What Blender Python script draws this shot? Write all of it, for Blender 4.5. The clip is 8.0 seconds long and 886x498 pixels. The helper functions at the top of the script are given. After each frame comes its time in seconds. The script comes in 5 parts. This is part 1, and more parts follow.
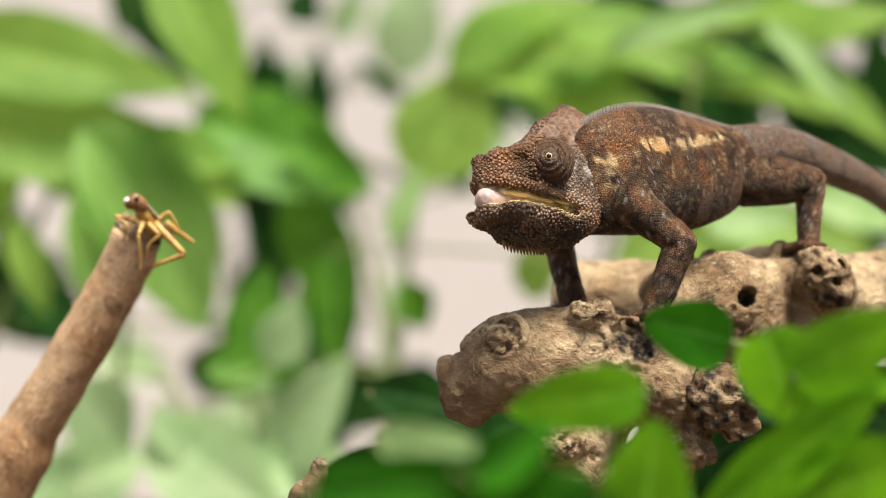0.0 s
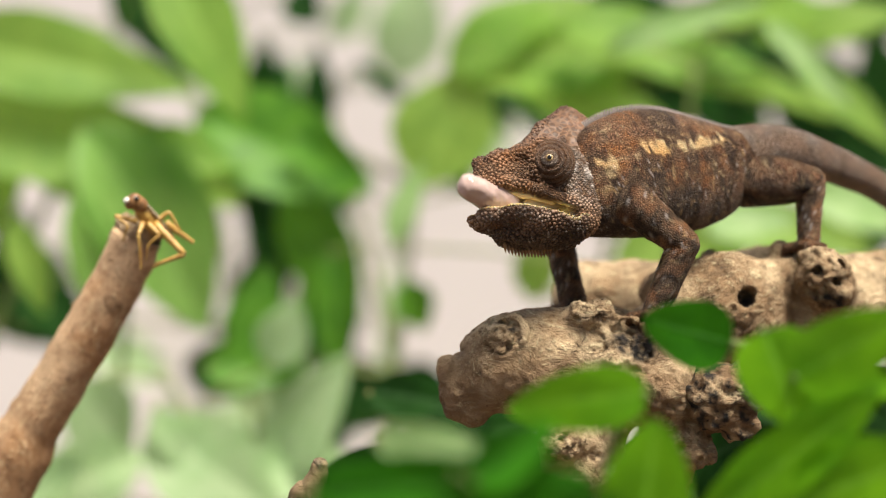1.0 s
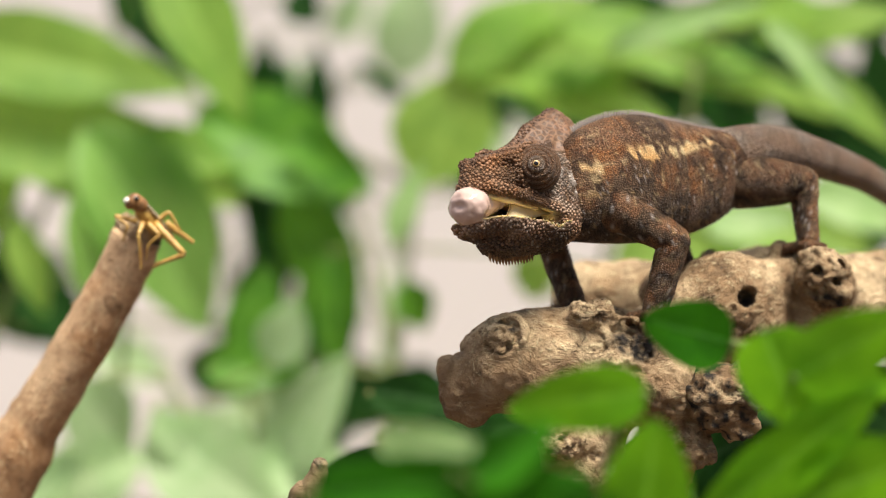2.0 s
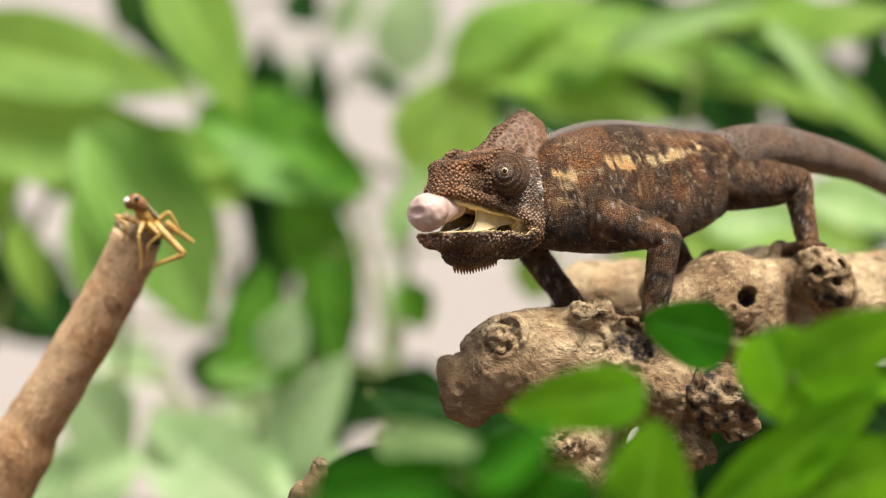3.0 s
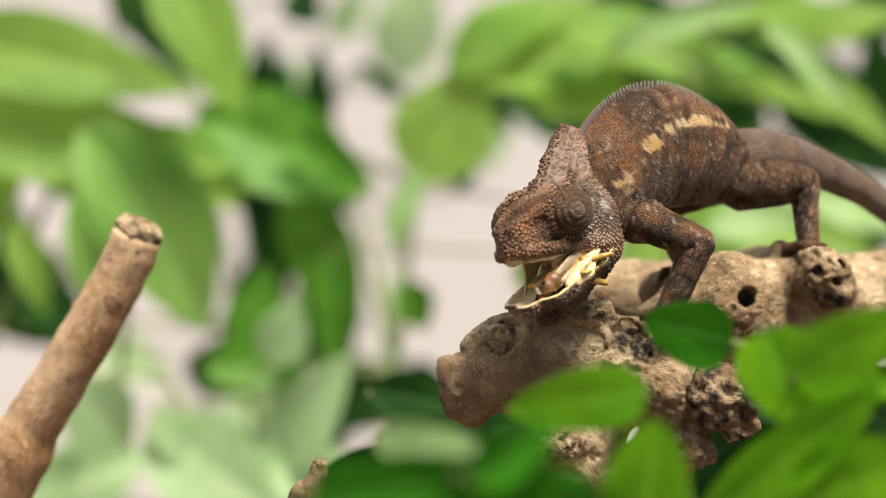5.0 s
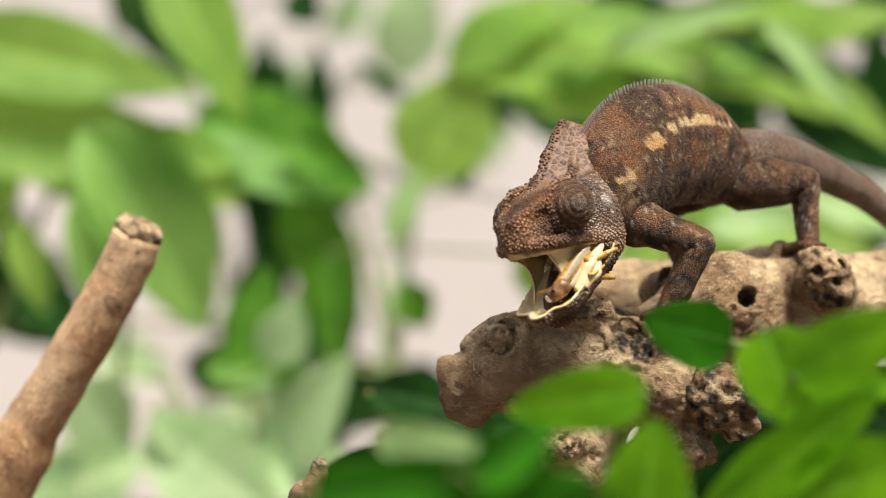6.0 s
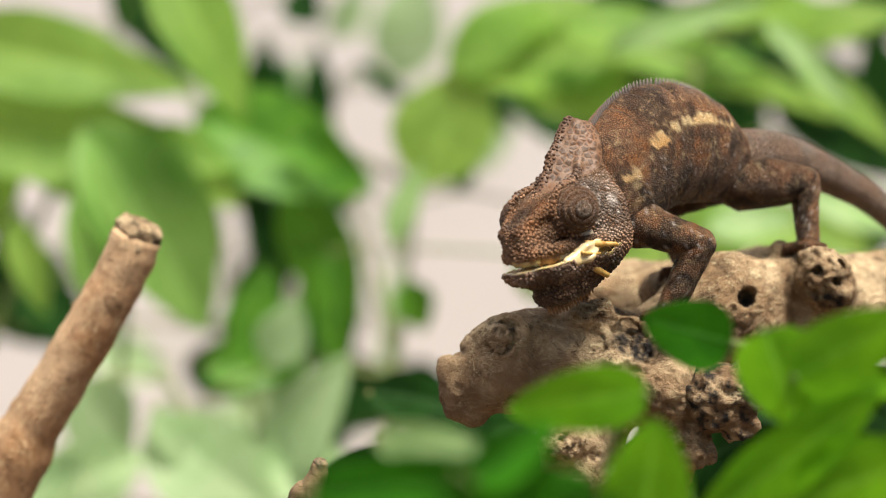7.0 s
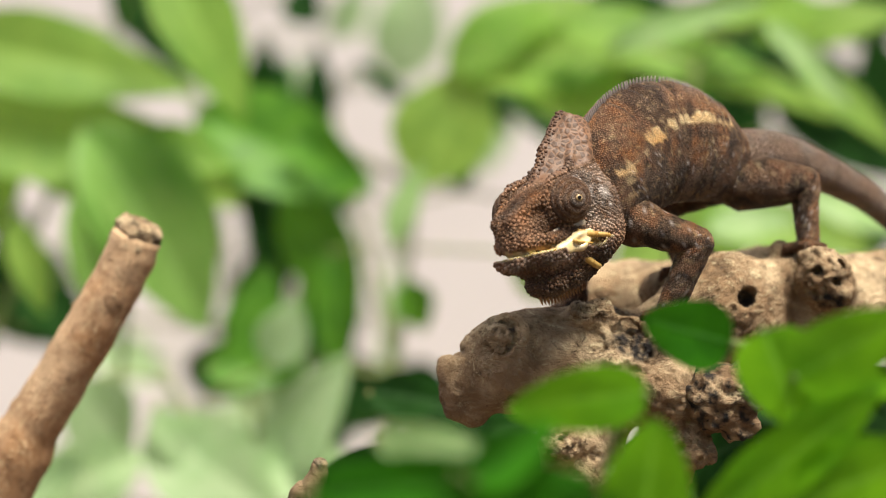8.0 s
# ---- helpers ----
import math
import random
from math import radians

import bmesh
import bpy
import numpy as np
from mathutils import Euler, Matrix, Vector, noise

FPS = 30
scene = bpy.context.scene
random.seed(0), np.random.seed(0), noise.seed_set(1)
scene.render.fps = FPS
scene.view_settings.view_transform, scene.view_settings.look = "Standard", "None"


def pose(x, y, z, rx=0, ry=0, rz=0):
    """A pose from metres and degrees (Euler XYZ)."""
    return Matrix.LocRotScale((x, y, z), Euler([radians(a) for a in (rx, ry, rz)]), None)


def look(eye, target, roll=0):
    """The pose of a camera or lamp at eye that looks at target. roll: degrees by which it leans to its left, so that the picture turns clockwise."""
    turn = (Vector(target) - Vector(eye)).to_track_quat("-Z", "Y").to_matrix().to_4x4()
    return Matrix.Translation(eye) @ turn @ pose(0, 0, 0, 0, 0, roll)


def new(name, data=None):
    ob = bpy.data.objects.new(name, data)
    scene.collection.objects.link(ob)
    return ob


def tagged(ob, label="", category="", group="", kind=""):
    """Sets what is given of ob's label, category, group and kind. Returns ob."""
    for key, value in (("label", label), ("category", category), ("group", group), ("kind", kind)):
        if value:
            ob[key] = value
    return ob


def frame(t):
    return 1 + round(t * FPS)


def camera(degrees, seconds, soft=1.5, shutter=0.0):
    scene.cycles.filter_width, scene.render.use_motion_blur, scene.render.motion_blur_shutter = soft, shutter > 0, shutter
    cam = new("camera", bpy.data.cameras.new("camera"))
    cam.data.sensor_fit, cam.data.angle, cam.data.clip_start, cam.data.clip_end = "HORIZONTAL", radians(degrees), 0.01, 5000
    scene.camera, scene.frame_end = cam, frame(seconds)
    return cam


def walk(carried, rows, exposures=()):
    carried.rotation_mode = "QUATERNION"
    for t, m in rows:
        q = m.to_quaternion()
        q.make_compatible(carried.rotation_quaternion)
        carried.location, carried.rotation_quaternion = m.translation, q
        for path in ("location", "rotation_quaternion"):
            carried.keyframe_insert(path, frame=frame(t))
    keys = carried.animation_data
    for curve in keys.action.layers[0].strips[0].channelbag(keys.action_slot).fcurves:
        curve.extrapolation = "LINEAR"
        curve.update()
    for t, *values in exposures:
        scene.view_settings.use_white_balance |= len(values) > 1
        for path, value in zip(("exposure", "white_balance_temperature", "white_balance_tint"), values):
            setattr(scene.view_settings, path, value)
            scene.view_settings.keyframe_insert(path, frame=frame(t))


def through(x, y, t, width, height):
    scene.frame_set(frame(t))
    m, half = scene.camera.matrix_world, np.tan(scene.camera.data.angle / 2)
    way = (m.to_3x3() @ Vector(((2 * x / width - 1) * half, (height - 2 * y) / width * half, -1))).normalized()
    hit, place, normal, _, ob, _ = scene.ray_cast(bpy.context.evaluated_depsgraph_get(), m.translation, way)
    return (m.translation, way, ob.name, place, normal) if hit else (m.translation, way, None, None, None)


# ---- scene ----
import functools

# Lengths below are in centimetres from the optical axis: x to the right, y away, z up; the axis lies AXIS metres over the ground.
AXIS = 0.26
CM = 0.01


def place(p):
    """Metres from centimetres on the plan."""
    return Vector((p[0] * CM, p[1] * CM, AXIS + p[2] * CM))


# A still camera with a short telephoto lens, wide open.
EYE = (0.0, -0.889, AXIS)
cam = camera(20.0, 8.0, soft=1.0, shutter=0.5)
walk(cam, [(0, look(EYE, (0, 0, AXIS))), (8.0, look(EYE, (0, 0, AXIS)))], exposures=[(0, 0.8), (8.0, 0.8)])
cam.data.dof.use_dof = True
cam.data.dof.focus_distance = 0.889
cam.data.dof.aperture_fstop = 4.3

# Daylight: a high, slightly hazy sun and the sky.
SUN_UP, SUN_FROM = 66, 45
world = bpy.data.worlds.new("sky")
scene.world = world
world.use_nodes = True
sky = world.node_tree.nodes.new("ShaderNodeTexSky")
sky.sky_type = "NISHITA"
sky.sun_disc = False
sky.sun_elevation = radians(SUN_UP)
sky.sun_rotation = radians(180 + SUN_FROM)
sky.dust_density = 3.0
back = world.node_tree.nodes["Background"]
back.inputs[1].default_value = 0.06
world.node_tree.links.new(sky.outputs[0], back.inputs[0])
sun = new("sun", bpy.data.lights.new("sun", "SUN"))
sun.data.energy = 5.2
sun.data.angle = radians(26)
sun.data.color = (1.0, 0.91, 0.8)
from_sun = Vector((math.sin(radians(SUN_FROM)) * math.cos(radians(SUN_UP)), -math.cos(radians(SUN_FROM)) * math.cos(radians(SUN_UP)), math.sin(radians(SUN_UP))))
sun.matrix_world = look(from_sun * 5, (0, 0, 0))


# ---- materials ----
def material(name):
    m = bpy.data.materials.new(name)
    m.use_nodes = True
    return m, m.node_tree, m.node_tree.nodes["Principled BSDF"]


def node(tree, kind, **settings):
    n = tree.nodes.new("ShaderNode" + kind)
    for k, v in settings.items():
        n.inputs[k].default_value = v
    return n


def mixed(tree, factor, a, b, blend="MIX"):
    """Mix two colours; each input is a socket or a value."""
    n = tree.nodes.new("ShaderNodeMix")
    n.data_type, n.blend_type = "RGBA", blend
    for socket, value in ((n.inputs[0], factor), (n.inputs[6], a), (n.inputs[7], b)):
        if isinstance(value, bpy.types.NodeSocket):
            tree.links.new(value, socket)
        else:
            socket.default_value = (*value, 1) if isinstance(value, tuple) else value
    return n.outputs[2]


def ramp(tree, socket, low, high, to_low=0.0, to_high=1.0):
    n = tree.nodes.new("ShaderNodeMapRange")
    n.interpolation_type = "SMOOTHSTEP"
    tree.links.new(socket, n.inputs[0])
    for i, v in enumerate((low, high, to_low, to_high)):
        n.inputs[1 + i].default_value = v
    return n.outputs[0]


def noise_of(tree, where, scale, detail=4.0, rough=0.55):
    n = node(tree, "TexNoise", Scale=scale, Detail=detail, Roughness=rough)
    tree.links.new(where, n.inputs["Vector"])
    return n.outputs[0]


def cells_of(tree, where, scale, feature="F1"):
    n = node(tree, "TexVoronoi", Scale=scale)
    n.feature = feature
    tree.links.new(where, n.inputs["Vector"])
    return n.outputs[0]


def attribute(tree, name, out=0):
    n = tree.nodes.new("ShaderNodeAttribute")
    n.attribute_name = name
    return n.outputs[out]


def bumped(tree, bsdf, heights):
    """heights: rows of (socket, strength, distance in metres), stacked."""
    last = None
    for socket, strength, distance in heights:
        b = node(tree, "Bump", Strength=strength, Distance=distance)
        tree.links.new(socket, b.inputs["Height"])
        if last:
            tree.links.new(last, b.inputs["Normal"])
        last = b.outputs[0]
    tree.links.new(last, bsdf.inputs["Normal"])


def scale_skin():
    """Chameleon skin: brown scales, with the marks taken from the masks on the mesh."""
    m, t, b = material("chameleon_skin")
    rest = attribute(t, "rest", 1)
    big = attribute(t, "big", 2)
    fine, broad = noise_of(t, rest, 260, 3), noise_of(t, rest, 70, 4)
    cells = mixed(t, big, cells_of(t, rest, 1300), cells_of(t, rest, 400))
    edge = mixed(t, big, cells_of(t, rest, 1300, "DISTANCE_TO_EDGE"), cells_of(t, rest, 400, "DISTANCE_TO_EDGE"))
    colour = mixed(t, ramp(t, broad, 0.35, 0.65), (0.15, 0.066, 0.029), (0.36, 0.168, 0.078))
    colour = mixed(t, attribute(t, "rust", 2), colour, (0.46, 0.175, 0.045))
    colour = mixed(t, attribute(t, "grey", 2), colour, (0.42, 0.345, 0.285))
    colour = mixed(t, attribute(t, "dark", 2), colour, (0.010, 0.007, 0.006))
    colour = mixed(t, ramp(t, fine, 0.3, 0.75), colour, mixed(t, 0.55, colour, (0.36, 0.24, 0.14)))
    colour = mixed(t, ramp(t, edge, 0.03, 0.18, 0.72, 0.0), colour, mixed(t, big, (0.010, 0.006, 0.004), (0.10, 0.056, 0.034)))
    # scale centres lighter, their tip highlights put into the colour; casque plates dark inside
    colour = mixed(t, mixed(t, big, ramp(t, edge, 0.22, 0.5, 0.0, 0.35), ramp(t, edge, 0.06, 0.15, 0.0, 0.8)), colour, mixed(t, big, mixed(t, 0.5, colour, (0.55, 0.37, 0.22)), (0.035, 0.02, 0.013)))
    spotted = mixed(t, ramp(t, edge, 0.0, 0.12, 0.35, 0.0), mixed(t, ramp(t, broad, 0.35, 0.65), (0.88, 0.52, 0.20), (0.90, 0.74, 0.42)), (0.25, 0.14, 0.06))
    colour = mixed(t, ramp(t, attribute(t, "pale", 2), 0.05, 0.8, 0.0, 0.92), colour, spotted)
    colour = mixed(t, ramp(t, attribute(t, "white", 2), 0.0, 1.0, 0.0, 0.7), colour, (0.78, 0.71, 0.64))
    inside = attribute(t, "lining", 2)
    colour = mixed(t, inside, colour, mixed(t, ramp(t, broad, 0.35, 0.7), (0.70, 0.58, 0.27), (0.72, 0.56, 0.36)))
    t.links.new(colour, b.inputs["Base Color"])
    t.links.new(ramp(t, inside, 0, 1, 0.5, 0.25), b.inputs["Roughness"])
    t.links.new(ramp(t, inside, 0, 1, 0.0, 0.5), b.inputs["Subsurface Weight"])
    b.inputs["Subsurface Radius"].default_value = (0.004, 0.003, 0.0015)
    b.inputs["Specular IOR Level"].default_value = 0.22
    bumped(t, b, [(mixed(t, ramp(t, big, 0, 1, 0, 0.93), mixed(t, inside, ramp(t, edge, 0.0, 0.35), (1.0, 1.0, 1.0)), (1.0, 1.0, 1.0)), 1.0, 0.0014), (mixed(t, inside, cells, (0.0, 0.0, 0.0)), -0.25, 0.0006), (fine, 0.2, 0.0006)])
    return m


def wood_skin(name, pale, deep, grain=1.0, blotch=0.75, streak=(0.35, 0.9, 1.0), turn=(0.3, 0.5, 0.2)):
    """Bare weathered wood: tan and brown stains, fine fibres, pits and dark cracks."""
    m, t, b = material(name)
    where = node(t, "TexCoord").outputs["Object"]
    stretch = node(t, "Mapping")
    stretch.inputs["Scale"].default_value = streak
    stretch.inputs["Rotation"].default_value = turn
    t.links.new(where, stretch.inputs["Vector"])
    wander = node(t, "TexNoise", Scale=60.0, Detail=2.0)
    t.links.new(where, wander.inputs["Vector"])
    push = node(t, "VectorMath")
    push.operation = "MULTIPLY_ADD"
    t.links.new(wander.outputs["Color"], push.inputs[0])
    push.inputs[1].default_value = (0.02, 0.02, 0.02)
    t.links.new(stretch.outputs[0], push.inputs[2])
    long = push.outputs[0]
    browning, broad = noise_of(t, where, 26, 6, 0.65), noise_of(t, where, 90, 6, 0.65)
    fibre, speck = noise_of(t, long, 480, 6, 0.7), noise_of(t, where, 900, 3, 0.6)
    crack = ramp(t, cells_of(t, long, 230, "DISTANCE_TO_EDGE"), 0.0, 0.045, 1.0, 0.0)
    where_cracked = ramp(t, broad, 0.52, 0.62)
    both = node(t, "Math")
    both.operation = "MULTIPLY"
    t.links.new(crack, both.inputs[0])
    t.links.new(where_cracked, both.inputs[1])
    colour = mixed(t, ramp(t, browning, 0.40, 0.60), deep, pale)
    colour = mixed(t, ramp(t, broad, 0.46, 0.66, 0.0, blotch), colour, tuple(0.45 * q for q in deep))
    # relief shading in the colour: fibre crests lighter, dips darker
    colour = mixed(t, ramp(t, fibre, 0.50, 0.68, 0.0, 0.65), colour, tuple(min(0.75, 1.3 * q) for q in pale))
    colour = mixed(t, ramp(t, fibre, 0.32, 0.46, 0.6, 0.0), colour, tuple(0.4 * q for q in deep))
    colour = mixed(t, ramp(t, speck, 0.58, 0.70, 0.0, 0.6), colour, tuple(0.3 * q for q in deep))
    colour = mixed(t, both.outputs[0], colour, tuple(0.18 * q for q in deep))
    colour = mixed(t, attribute(t, "browning", 2), colour, tuple(0.8 * q for q in deep))
    colour = mixed(t, attribute(t, "darkened", 2), colour, (0.022, 0.018, 0.015))
    t.links.new(colour, b.inputs["Base Color"])
    b.inputs["Roughness"].default_value = 0.75
    b.inputs["Specular IOR Level"].default_value = 0.3
    bumped(t, b, [(broad, 0.6, 0.0024 * grain), (fibre, 1.0, 0.0022 * grain), (both.outputs[0], -0.9, 0.0016 * grain), (speck, 0.5, 0.0009)])
    return m


def leaf_skin(name, young, old, gloss=0.42, through=0.5, shine=0.3):
    m, t, b = material(name)
    vein = attribute(t, "vein", 2)
    where = node(t, "TexCoord").outputs["Object"]
    rnd = t.nodes.new("ShaderNodeObjectInfo").outputs["Random"]
    blot = noise_of(t, where, 60, 4)
    colour = mixed(t, ramp(t, blot, 0.3, 0.7), old, young)
    colour = mixed(t, ramp(t, rnd, 0, 1, 0.0, 0.45), colour, old)
    colour = mixed(t, ramp(t, vein, 0.0, 1.0, 0.0, 0.45), colour, tuple(min(0.8, 1.6 * c + 0.05) for c in young))
    t.links.new(colour, b.inputs["Base Color"])
    b.inputs["Roughness"].default_value = gloss
    b.inputs["Specular IOR Level"].default_value = shine
    bumped(t, b, [(vein, 0.5, 0.0008), (noise_of(t, where, 300, 3), 0.15, 0.0006)])
    glow = t.nodes.new("ShaderNodeBsdfTranslucent")
    t.links.new(mixed(t, 0.5, colour, tuple(min(0.9, 1.5 * c + 0.02) for c in young)), glow.inputs[0])
    both = t.nodes.new("ShaderNodeMixShader")
    both.inputs[0].default_value = through
    t.links.new(b.outputs[0], both.inputs[1])
    t.links.new(glow.outputs[0], both.inputs[2])
    t.links.new(both.outputs[0], t.nodes["Material Output"].inputs[0])
    return m


def plain_skin(name, one, two, scale, rough=0.6, bump=0.3, deep=0.001, specular=0.5):
    m, t, b = material(name)
    where = node(t, "TexCoord").outputs["Object"]
    n = noise_of(t, where, scale, 5)
    t.links.new(mixed(t, ramp(t, n, 0.3, 0.7), one, two), b.inputs["Base Color"])
    b.inputs["Roughness"].default_value = rough
    b.inputs["Specular IOR Level"].default_value = specular
    bumped(t, b, [(n, bump, deep)])
    return m


SKIN = scale_skin()
DRIFT = wood_skin("driftwood", (0.66, 0.50, 0.30), (0.34, 0.215, 0.11), 1.3)
TWIG = wood_skin("twig_bark", (0.66, 0.45, 0.26), (0.42, 0.23, 0.105), 0.6, 0.3, (1.0, 1.0, 0.35), (0.0, 0.45, 0.0))
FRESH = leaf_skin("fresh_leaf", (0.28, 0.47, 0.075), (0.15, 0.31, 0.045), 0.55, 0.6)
# Near-black green: the shade deep among the shrubs is in the colour.
SHADE_GREEN = leaf_skin("shade_green_leaf", (0.014, 0.066, 0.006), (0.006, 0.03, 0.004), 0.6, 0.15, 0.08)
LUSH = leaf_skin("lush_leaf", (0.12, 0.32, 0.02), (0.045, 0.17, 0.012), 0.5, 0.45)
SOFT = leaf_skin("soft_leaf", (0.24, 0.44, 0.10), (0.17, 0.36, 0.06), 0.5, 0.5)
# This and the next but one below the same idea: leaf gloss as paler colour.
GREY_SHEEN = leaf_skin("grey_sheen_leaf", (0.36, 0.50, 0.26), (0.25, 0.42, 0.17), 0.55, 0.4)
# Paler green that holds the sheen of the blades in its colour.
SHEEN = leaf_skin("pale_leaf", (0.31, 0.46, 0.19), (0.19, 0.35, 0.10), 0.5, 0.4)
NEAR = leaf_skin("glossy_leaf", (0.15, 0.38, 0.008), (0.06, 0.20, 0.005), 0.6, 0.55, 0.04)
# The glossy leaf again, darker: its shade is in the colour.
NEAR_SHADE = leaf_skin("shaded_leaf", (0.035, 0.18, 0.003), (0.016, 0.10, 0.003), 0.65, 0.3, 0.05)
STEM = plain_skin("green_stem", (0.10, 0.17, 0.03), (0.20, 0.22, 0.06), 90, 0.6)
WALL = plain_skin("pale_plaster", (0.72, 0.675, 0.65), (0.69, 0.645, 0.62), 6, 0.9, 0.1, 0.002, 0.2)
SOIL = plain_skin("soil", (0.07, 0.045, 0.03), (0.13, 0.09, 0.06), 60, 0.9, 0.8, 0.01, 0.2)
LINING = plain_skin("mouth_lining", (0.66, 0.52, 0.25), (0.72, 0.58, 0.36), 240, 0.25, 0.2, 0.0006, 0.5)
# Dark brown in place of the unlit depth of the mouth.
GULLET = plain_skin("gullet", (0.06, 0.025, 0.015), (0.16, 0.07, 0.04), 240, 0.3, 0.3, 0.001, 0.4)
HORN = plain_skin("crest_scales", (0.06, 0.045, 0.036), (0.30, 0.255, 0.225), 420, 0.6, 0.2, 0.0004)
TONGUE = plain_skin("wet_tongue", (0.46, 0.32, 0.27), (0.56, 0.42, 0.37), 160, 0.14, 0.25, 0.0008, 0.6)
SHAFT = plain_skin("tongue_shaft", (0.34, 0.20, 0.17), (0.52, 0.30, 0.20), 120, 0.22, 0.4, 0.001, 0.6)
FLESH = plain_skin("mouth_flesh", (0.50, 0.12, 0.07), (0.66, 0.27, 0.16), 200, 0.2, 0.2, 0.0006, 0.6)
EYE_BLACK = plain_skin("pupil", (0.004, 0.004, 0.004), (0.008, 0.006, 0.005), 200, 0.08, 0.02, 0.0002, 0.6)
EYE_GOLD = plain_skin("iris", (0.50, 0.33, 0.13), (0.62, 0.45, 0.22), 900, 0.3, 0.1, 0.0002)
INSECT = plain_skin("insect_yellow", (0.36, 0.19, 0.035), (0.58, 0.39, 0.11), 420, 0.4, 0.3, 0.0005)
INSECT_DARK = plain_skin("insect_brown", (0.10, 0.045, 0.015), (0.30, 0.15, 0.05), 420, 0.45, 0.3, 0.0005)
PALE_FACE = plain_skin("insect_face", (0.62, 0.58, 0.5), (0.75, 0.7, 0.62), 420, 0.4, 0.2, 0.0003)
WING = plain_skin("insect_wing", (0.36, 0.29, 0.20), (0.52, 0.43, 0.30), 300, 0.35, 0.3, 0.0004)


# ---- shaping ----
def ball(p, c, r):
    """Signed distance to an ellipsoid."""
    q = p - np.array(c, float)
    r = np.array(r if np.ndim(r) else (r, r, r), float)
    k0, k1 = np.linalg.norm(q / r, axis=-1), np.linalg.norm(q / (r * r), axis=-1)
    return k0 * (k0 - 1) / np.maximum(k1, 1e-6)


def rod(p, a, b, ra, rb=None):
    """Signed distance to a tapered rod with round ends."""
    rb = ra if rb is None else rb
    a, b = np.array(a, float), np.array(b, float)
    ab = b - a
    h = np.clip((p - a) @ ab / max(ab @ ab, 1e-9), 0, 1)
    return np.linalg.norm(p - a - h[..., None] * ab, axis=-1) - (ra + (rb - ra) * h)


def ring(p, c, axis, radius, r):
    q, n = p - np.array(c, float), np.array(axis, float) / np.linalg.norm(axis)
    up = q @ n
    flat = np.linalg.norm(q - up[..., None] * n, axis=-1)
    return np.hypot(flat - radius, up) - r


def melt(a, b, k):
    """Union with a soft seam of width k."""
    h = np.clip(0.5 + 0.5 * (b - a) / k, 0, 1)
    return b + (a - b) * h - k * h * (1 - h)


def carve(a, b, k):
    """a without b."""
    return -melt(-a, b, k)


def surface(f, low, high, h):
    """The zero surface of f in a box, as vertices and quads (one vertex a cell, at the mean of its edge crossings)."""
    axes = [np.arange(l, u + h, h) for l, u in zip(low, high)]
    grid = np.stack(np.meshgrid(*axes, indexing="ij"), -1)
    d = f(grid)
    inside = d < 0
    n = np.array(d.shape) - 1
    offs = [(i, j, k) for i in (0, 1) for j in (0, 1) for k in (0, 1)]
    count = sum(inside[o[0]:n[0] + o[0], o[1]:n[1] + o[1], o[2]:n[2] + o[2]].astype(np.int8) for o in offs)
    idx = np.argwhere((count > 0) & (count < 8))
    number = -np.ones(n, np.int64)
    number[tuple(idx.T)] = np.arange(len(idx))
    total, hits = np.zeros((len(idx), 3)), np.zeros(len(idx))
    for a in offs:
        for ax in range(3):
            if a[ax] == 0:
                b = tuple(v + (q == ax) for q, v in enumerate(a))
                da, db = d[tuple((idx + a).T)], d[tuple((idx + b).T)]
                cross = (da < 0) != (db < 0)
                s = np.where(cross, da / np.where(cross, da - db, 1), 0)
                total += np.where(cross[:, None], np.array(a) + s[:, None] * (np.array(b) - np.array(a)), 0)
                hits += cross
    verts = np.array(low) + h * (idx + total / hits[:, None])
    quads = []
    for ax in range(3):
        u, v = (ax + 1) % 3, (ax + 2) % 3
        one = np.take(inside, range(n[ax]), ax)
        two = np.take(inside, range(1, n[ax] + 1), ax)
        e = np.argwhere(one != two)
        e = e[(e[:, u] > 0) & (e[:, v] > 0) & (e[:, u] < n[u]) & (e[:, v] < n[v])]
        du, dv = np.eye(3, dtype=int)[u], np.eye(3, dtype=int)[v]
        q = np.stack([number[tuple((e - s * du - r * dv).T)] for s, r in ((1, 1), (0, 1), (0, 0), (1, 0))], 1)
        flip = ~one[tuple(e.T)]
        q[flip] = q[flip][:, ::-1]
        quads.append(q)
    quads = np.concatenate(quads)
    return verts, quads[(quads >= 0).all(1)]


def mesh_of(name, verts, faces, mat, masks=None, smooth=True):
    """A mesh from centimetres; masks: name -> a value (or a vector) for each vertex."""
    me = bpy.data.meshes.new(name)
    verts = np.asarray(verts, float)
    me.from_pydata((verts * CM).tolist(), [], faces.tolist() if isinstance(faces, np.ndarray) else faces)
    for mt in mat if isinstance(mat, (list, tuple)) else [mat]:
        me.materials.append(mt)
    me.polygons.foreach_set("use_smooth", [smooth] * len(me.polygons))
    for key, values in (masks or {}).items():
        values = np.asarray(values, np.float32)
        kind = "FLOAT_VECTOR" if values.ndim == 2 else "FLOAT"
        me.attributes.new(key, kind, "POINT").data.foreach_set("vector" if values.ndim == 2 else "value", values.ravel())
    me.update()
    return me


def part(name, me, parent, label="", at=None):
    ob = new(name, me)
    ob.parent = parent
    if at is not None:
        ob.matrix_basis = at
    return tagged(ob, label) if label else ob


